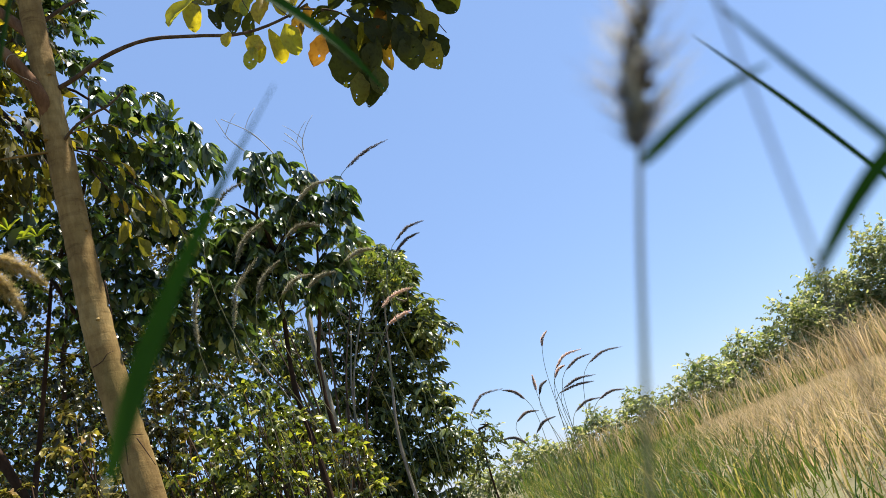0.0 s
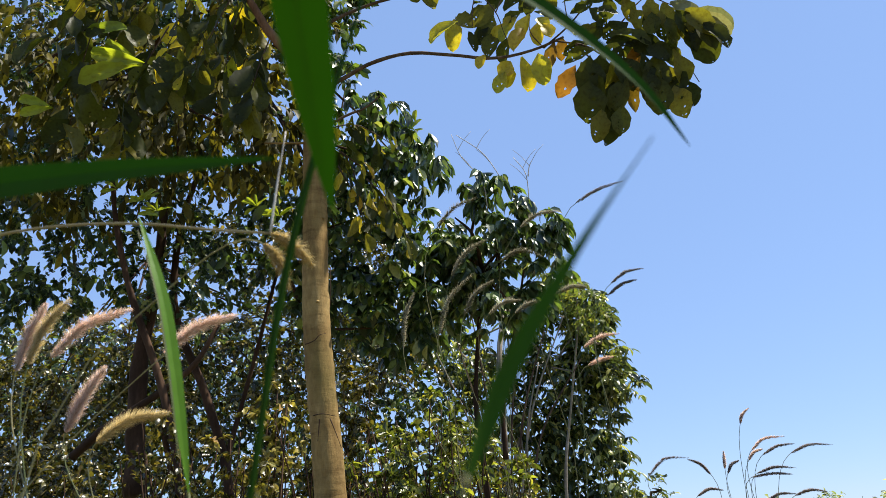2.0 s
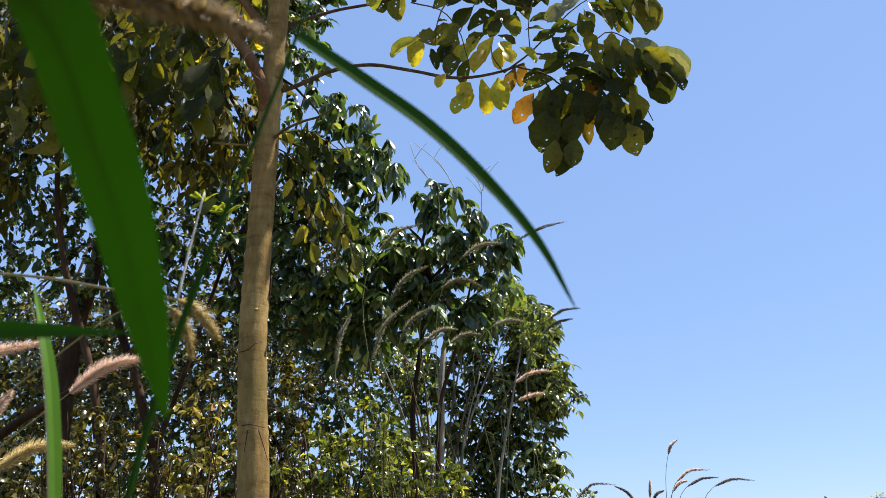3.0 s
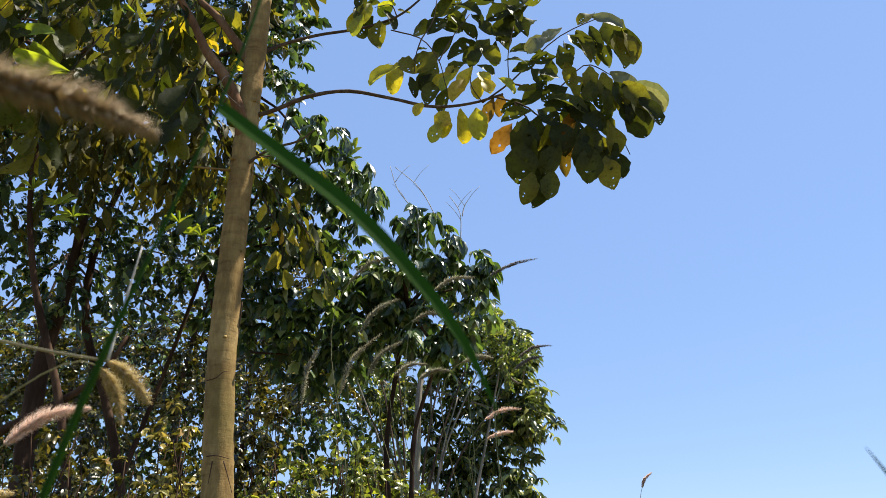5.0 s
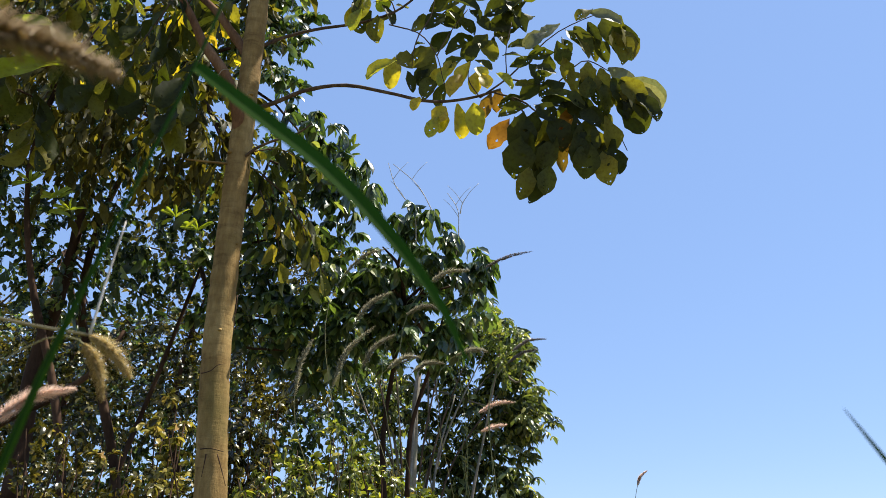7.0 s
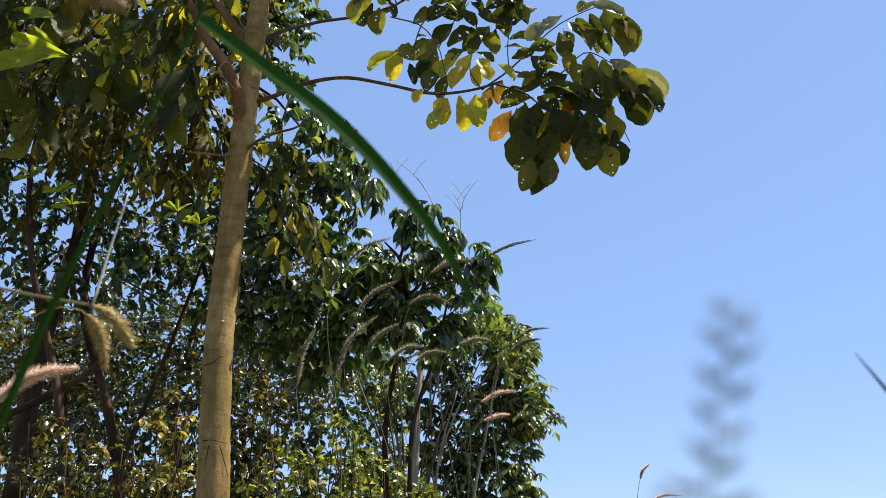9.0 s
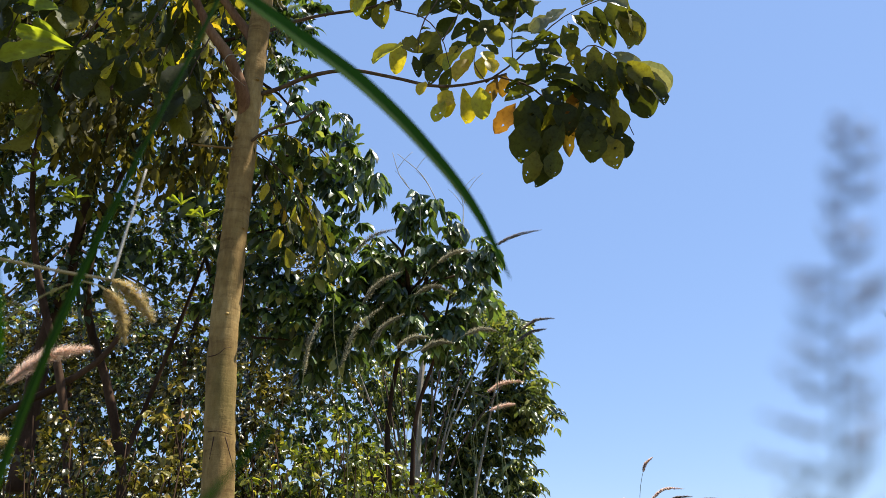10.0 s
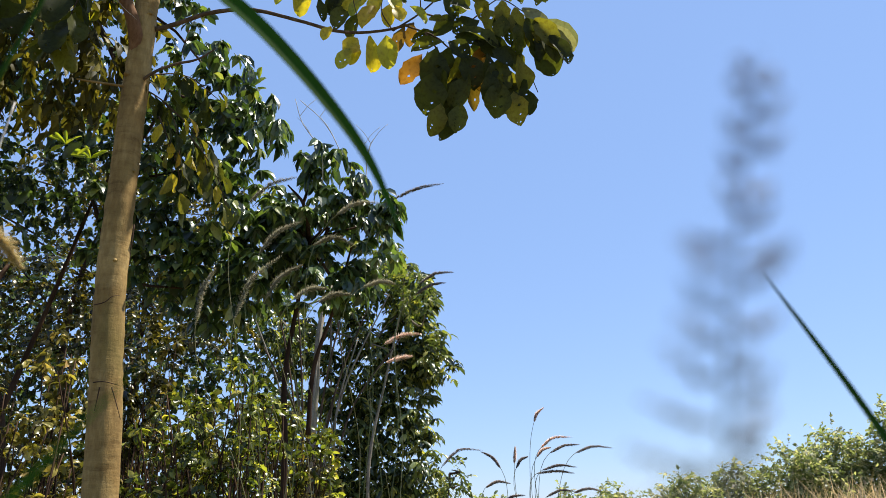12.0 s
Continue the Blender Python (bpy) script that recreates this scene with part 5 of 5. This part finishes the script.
for k, h in enumerate(CLUMP + CLUMP_LOW):
    pink = k in (1, 2, 3, 10)
    stalk("foxtail_stalk", "pinkish dry grass head arching from a clump" if pink else "dark dry grass head arching from a clump", (0.98 + 0.03 * (k % 4), 4.5 + 0.02 * (k % 3), 0), h, 0.0112, M_HEAD_PINK if pink else M_HEAD_DARK, 150 + k, 0.0016, 300, 700, None, "dry foxtail clump", 1.7)

# ---- grass leaves close to the camera ----
def grass_leaf(label, points, width, material=M_BLADE, **k):
    g = thing("grass_leaf", (points[0][0], points[0][1], 0), label, "grass leaf", "near grass leaves")
    b = under(blade("blade", points, width, material, **k), g)
    c = spline(points, 40)[4:-3]
    _, _, u = frames_along(c, k["face"] if "face" in k else (0.1, -1, 0.2))
    under(tube("midrib", c - u * width * 0.14, width * 0.03, width * 0.008, M_STEM, 30, 5), b, "pale midrib")
    return g


def from_ground(points, foot):
    return [(foot[0], foot[1], 0.0)] + list(points)


BIG = [(-0.222, 0.050, 0.620), (-0.172, 0.080, 0.700), (-0.139, 0.130, 0.708), (-0.135, 0.180, 0.681), (-0.138, 0.230, 0.650), (-0.141, 0.270, 0.620)]
big = grass_leaf("broad dark green grass leaf bent over, tip down", BIG, 0.0190, n=60, broad=0.62, base=0.12, fold=0.1)
under(tube("stem", [(-0.28, 0.040, 0.0), (-0.275, 0.040, 0.38), (-0.252, 0.045, 0.55), (-0.222, 0.050, 0.622)], 0.0016, 0.0009, M_BLADE, 24, 8), big)
BAND = [(-0.420, 0.300, 0.640), (-0.330, 0.300, 0.662), (-0.266, 0.300, 0.664), (-0.172, 0.300, 0.661)]
grass_leaf("green grass leaf lying almost level", from_ground(BAND, (-0.46, 0.3)), 0.0165, n=30, face=(0.1, -1.0, -0.15))
ARC = [(-0.136, 0.40, 0.884), (-0.092, 0.40, 0.848), (-0.052, 0.40, 0.814), (-0.018, 0.40, 0.776), (0.010, 0.40, 0.736), (0.027, 0.40, 0.698)]
ARC_STEM = [(-0.227, 0.40, 0.450), (-0.215, 0.40, 0.530), (-0.198, 0.40, 0.650), (-0.187, 0.40, 0.700), (-0.171, 0.40, 0.760), (-0.152, 0.40, 0.826), (-0.136, 0.40, 0.885), (-0.120, 0.40, 0.958), (-0.113, 0.40, 1.030)]
arc = thing("grass_plant", (ARC_STEM[0][0] - 0.03, ARC_STEM[0][1], 0), "slender grass plant with one long arched leaf", "grass plant", "near grass leaves")
under(tube("stem", from_ground(ARC_STEM, (ARC_STEM[0][0] - 0.03, ARC_STEM[0][1])), 0.0015, 0.0010, M_BLADE, 40, 8), arc)
under(blade("sheath", ARC_STEM[:6], 0.0040, M_BLADE, 24, (0.3, -1, 0.1), 0.5, 0.08, 0.5, 0.35), arc)
arc_leaf = under(blade("leaf_blade", ARC, 0.0100, M_BLADE, base=0.8, broad=0.25), arc)
ac = spline(ARC, 40)[1:-3]
under(tube("midrib", ac - frames_along(ac)[2] * 0.0014, 0.0004, 0.0001, M_STEM, 30, 5), arc_leaf, "pale midrib")
LEFT = [(-0.333, 0.60, 0.556), (-0.339, 0.60, 0.590), (-0.351, 0.60, 0.654), (-0.367, 0.60, 0.721), (-0.393, 0.60, 0.792)]
left = grass_leaf("upright narrow green grass leaf, sunlight put into its light green", LEFT, 0.0108, n=28, face=(0.55, -0.7, 0.45), base=0.06, broad=0.62, material=M_BLADE_SUNLIT)
# pale strip added along the left margin as the highlight of the sunlit fold
lc = spline(LEFT, 40)[8:-2]
under(blade("pale_edge", lc - frames_along(lc, (0.55, -0.7, 0.45))[1] * 0.0044 - np.array([0, 0.001, 0]), 0.0013, M_STEM, 20, (0.55, -0.7, 0.45), 0.4), left, "pale strip added for the sunlit edge")
under(tube("stem", [(-0.26, 0.60, 0.0), (-0.28, 0.60, 0.25), LEFT[0]], 0.0011, 0.0008, M_STEM, 12, 6), left)
NEEDLE = [(-0.308, 0.700, 0.808), (-0.302, 0.700, 0.862), (-0.294, 0.700, 0.922)]
ROD = [(-0.700, 0.700, 0.815), (-0.590, 0.700, 0.838), (-0.450, 0.700, 0.834), (-0.356, 0.700, 0.816), (-0.308, 0.700, 0.808)]
nd = thing("grass_plant", (ROD[0][0] - 0.05, 0.70, 0), "pale grass stalk bent level with a drooping foxtail", "grass plant", "near grass leaves")
under(tube("stem", from_ground(ROD, (ROD[0][0] - 0.05, 0.70)), 0.0016, 0.0013, M_HEAD_PALE, 30, 8), nd)
under(tube("needle", NEEDLE, 0.0013, 0.0007, M_TWIG_SUNLIT, 10, 6), nd)
under(seed_head("seed_head", [(-0.308, 0.700, 0.808), (-0.285, 0.700, 0.793), (-0.264, 0.700, 0.768)], 0.0056, M_HEAD, 77, 90, 800, 3.0), nd)
# a head that hangs from the same bend, caught by the sun
HANG = [(-0.322, 0.720, 0.806), (-0.312, 0.720, 0.795), (-0.302, 0.720, 0.778), (-0.294, 0.720, 0.752)]
stalk("foxtail_stalk", "orange-tan foxtail head hanging down, backlit", (HANG[0][0] - 0.22, 0.72, 0), HANG, 0.0056, M_HEAD, 76, 0.0008, 160, 1000, (HANG[0][0] - 0.13, 0.72, 0.74), "near foxtails", 2.8)
NEARFOX = [(-0.235, 0.280, 0.822), (-0.190, 0.280, 0.816), (-0.155, 0.280, 0.806), (-0.118, 0.280, 0.789)]
stalk("foxtail_stalk", "tan foxtail head very close, bowed over", (-0.40, 0.28, 0), NEARFOX, 0.0080, M_HEAD_TAN, 78, 0.0010, 130, 1300, (-0.37, 0.28, 0.60), "near foxtails", 2.5)
RBL = [(0.275, 0.400, 0.570), (0.258, 0.400, 0.602), (0.243, 0.400, 0.628), (0.225, 0.400, 0.657), (0.208, 0.400, 0.684)]
grass_leaf("dark grass leaf tip against the sky", from_ground(RBL, (0.36, 0.40)), 0.0044, n=30)
# a foxtail lying across, low before the lens
LOW = [(-0.130, 0.086, 0.4710), (-0.108, 0.086, 0.4715), (-0.085, 0.086, 0.4709), (-0.058, 0.086, 0.4683)]
stalk("foxtail_stalk", "grey-brown foxtail head lying low across, very close", (-0.185, 0.10, 0), LOW, 0.0032, M_HEAD_PALE, 81, 0.0005, 260, 700, (-0.172, 0.095, 0.40), "near foxtails", 2.0)

# the foxtail on the open side, with its leaves
FOX = [(0.022, 0.145, 0.532), (0.028, 0.145, 0.547), (0.039, 0.145, 0.568)]
FOX_STEM = [(-0.001, 0.145, 0.475), (0.008, 0.145, 0.498), (0.016, 0.145, 0.518)]
FOX_L1 = [(0.021, 0.144, 0.529), (0.029, 0.143, 0.533), (0.041, 0.143, 0.538), (0.051, 0.142, 0.540)]
FOX_L2 = [(0.077, 0.140, 0.481), (0.063, 0.140, 0.519), (0.053, 0.140, 0.538), (0.045, 0.140, 0.555)]
FOX_L3 = [(0.082, 0.140, 0.524), (0.061, 0.140, 0.516), (0.047, 0.140, 0.507), (0.036, 0.140, 0.498)]
fx = thing("foxtail_stalk", (FOX_STEM[0][0], 0.145, 0), "green grass stalk with an open bristly foxtail head", "grass stalk", "near foxtails")
under(tube("stem", from_ground(FOX_STEM + [FOX[0], FOX[1]], (FOX_STEM[0][0], 0.145)), 0.0007, 0.0004, M_STEM, 40, 8), fx)
under(seed_head("seed_head", FOX, 0.0050, M_HEAD_OPEN, 79, 80, 170, 4.0), fx)
under(blade("leaf_blade", FOX_L1, 0.0022, M_BLADE, base=0.6, broad=0.2), fx)
grass_leaf("narrow dark green grass leaf", from_ground(FOX_L2, (FOX_L2[0][0] + 0.03, 0.14)), 0.0028, n=34)
grass_leaf("narrow grass leaf with a torn brown tip", from_ground(FOX_L3, (FOX_L3[0][0] + 0.03, 0.14)), 0.0030, n=34)
MB = [(-0.092, 0.195, 0.512), (-0.080, 0.200, 0.538), (-0.062, 0.202, 0.565), (-0.035, 0.205, 0.600)]
MB_STEM = [(-0.108, 0.195, 0.447), (-0.099, 0.195, 0.488), (-0.092, 0.195, 0.513)]
mb = thing("grass_plant", (MB_STEM[0][0], 0.195, 0), "slender green grass leaf on a thin stem, leaning across", "grass plant", "near grass leaves")
under(tube("stem", from_ground(MB_STEM, (MB_STEM[0][0], 0.195)), 0.0006, 0.0005, M_STEM, 24, 6), mb)
under(blade("leaf_blade", MB, 0.0052, M_BLADE, n=26, base=0.3, broad=0.28, taper=2.0), mb)
# the loose plume that swings close by
def loose_plume(points, seed):
    r = np.random.RandomState(seed)
    c = spline(points, 40)
    g = thing("plume_stalk", (c[0][0] + 0.01, c[0][1], 0), "grey-brown loose grass plume very close to the lens", "grass stalk", "near foxtails")
    under(tube("stem", [(c[0][0] + 0.01, c[0][1], 0.0)] + [tuple(p) for p in c[::8]], 0.00028, 0.00018, M_HEAD_DARK, 30, 6), g)
    for k in range(36):
        i = 4 + int(35 * k / 36)
        q = (1 - 0.72 * k / 36) * (0.55 + 0.45 * r.rand())
        d = np.array([(-1) ** k * (0.6 + 0.4 * r.rand()), 0.6 * r.randn(), 0.25 + 0.45 * r.rand()])
        d /= np.linalg.norm(d)
        a, b = c[i], c[i] + d * 0.0135 * q
        under(seed_head("spikelet", [a, (a + b) / 2 - np.array([0, 0, 0.0006]), b], 0.0009 + 0.0006 * q, M_HEAD_DARK, seed + k, 18, 26, 1.8), g, "", "stuff")
    under(seed_head("spikelet", c[-8:], 0.0010, M_HEAD_DARK, seed + 40, 30, 40, 1.6), g, "", "stuff")
    return g


PLUME = [(0.024, 0.110, 0.535), (0.028, 0.110, 0.559), (0.031, 0.110, 0.576), (0.034, 0.110, 0.591), (0.039, 0.110, 0.609)]
loose_plume(PLUME, 80)
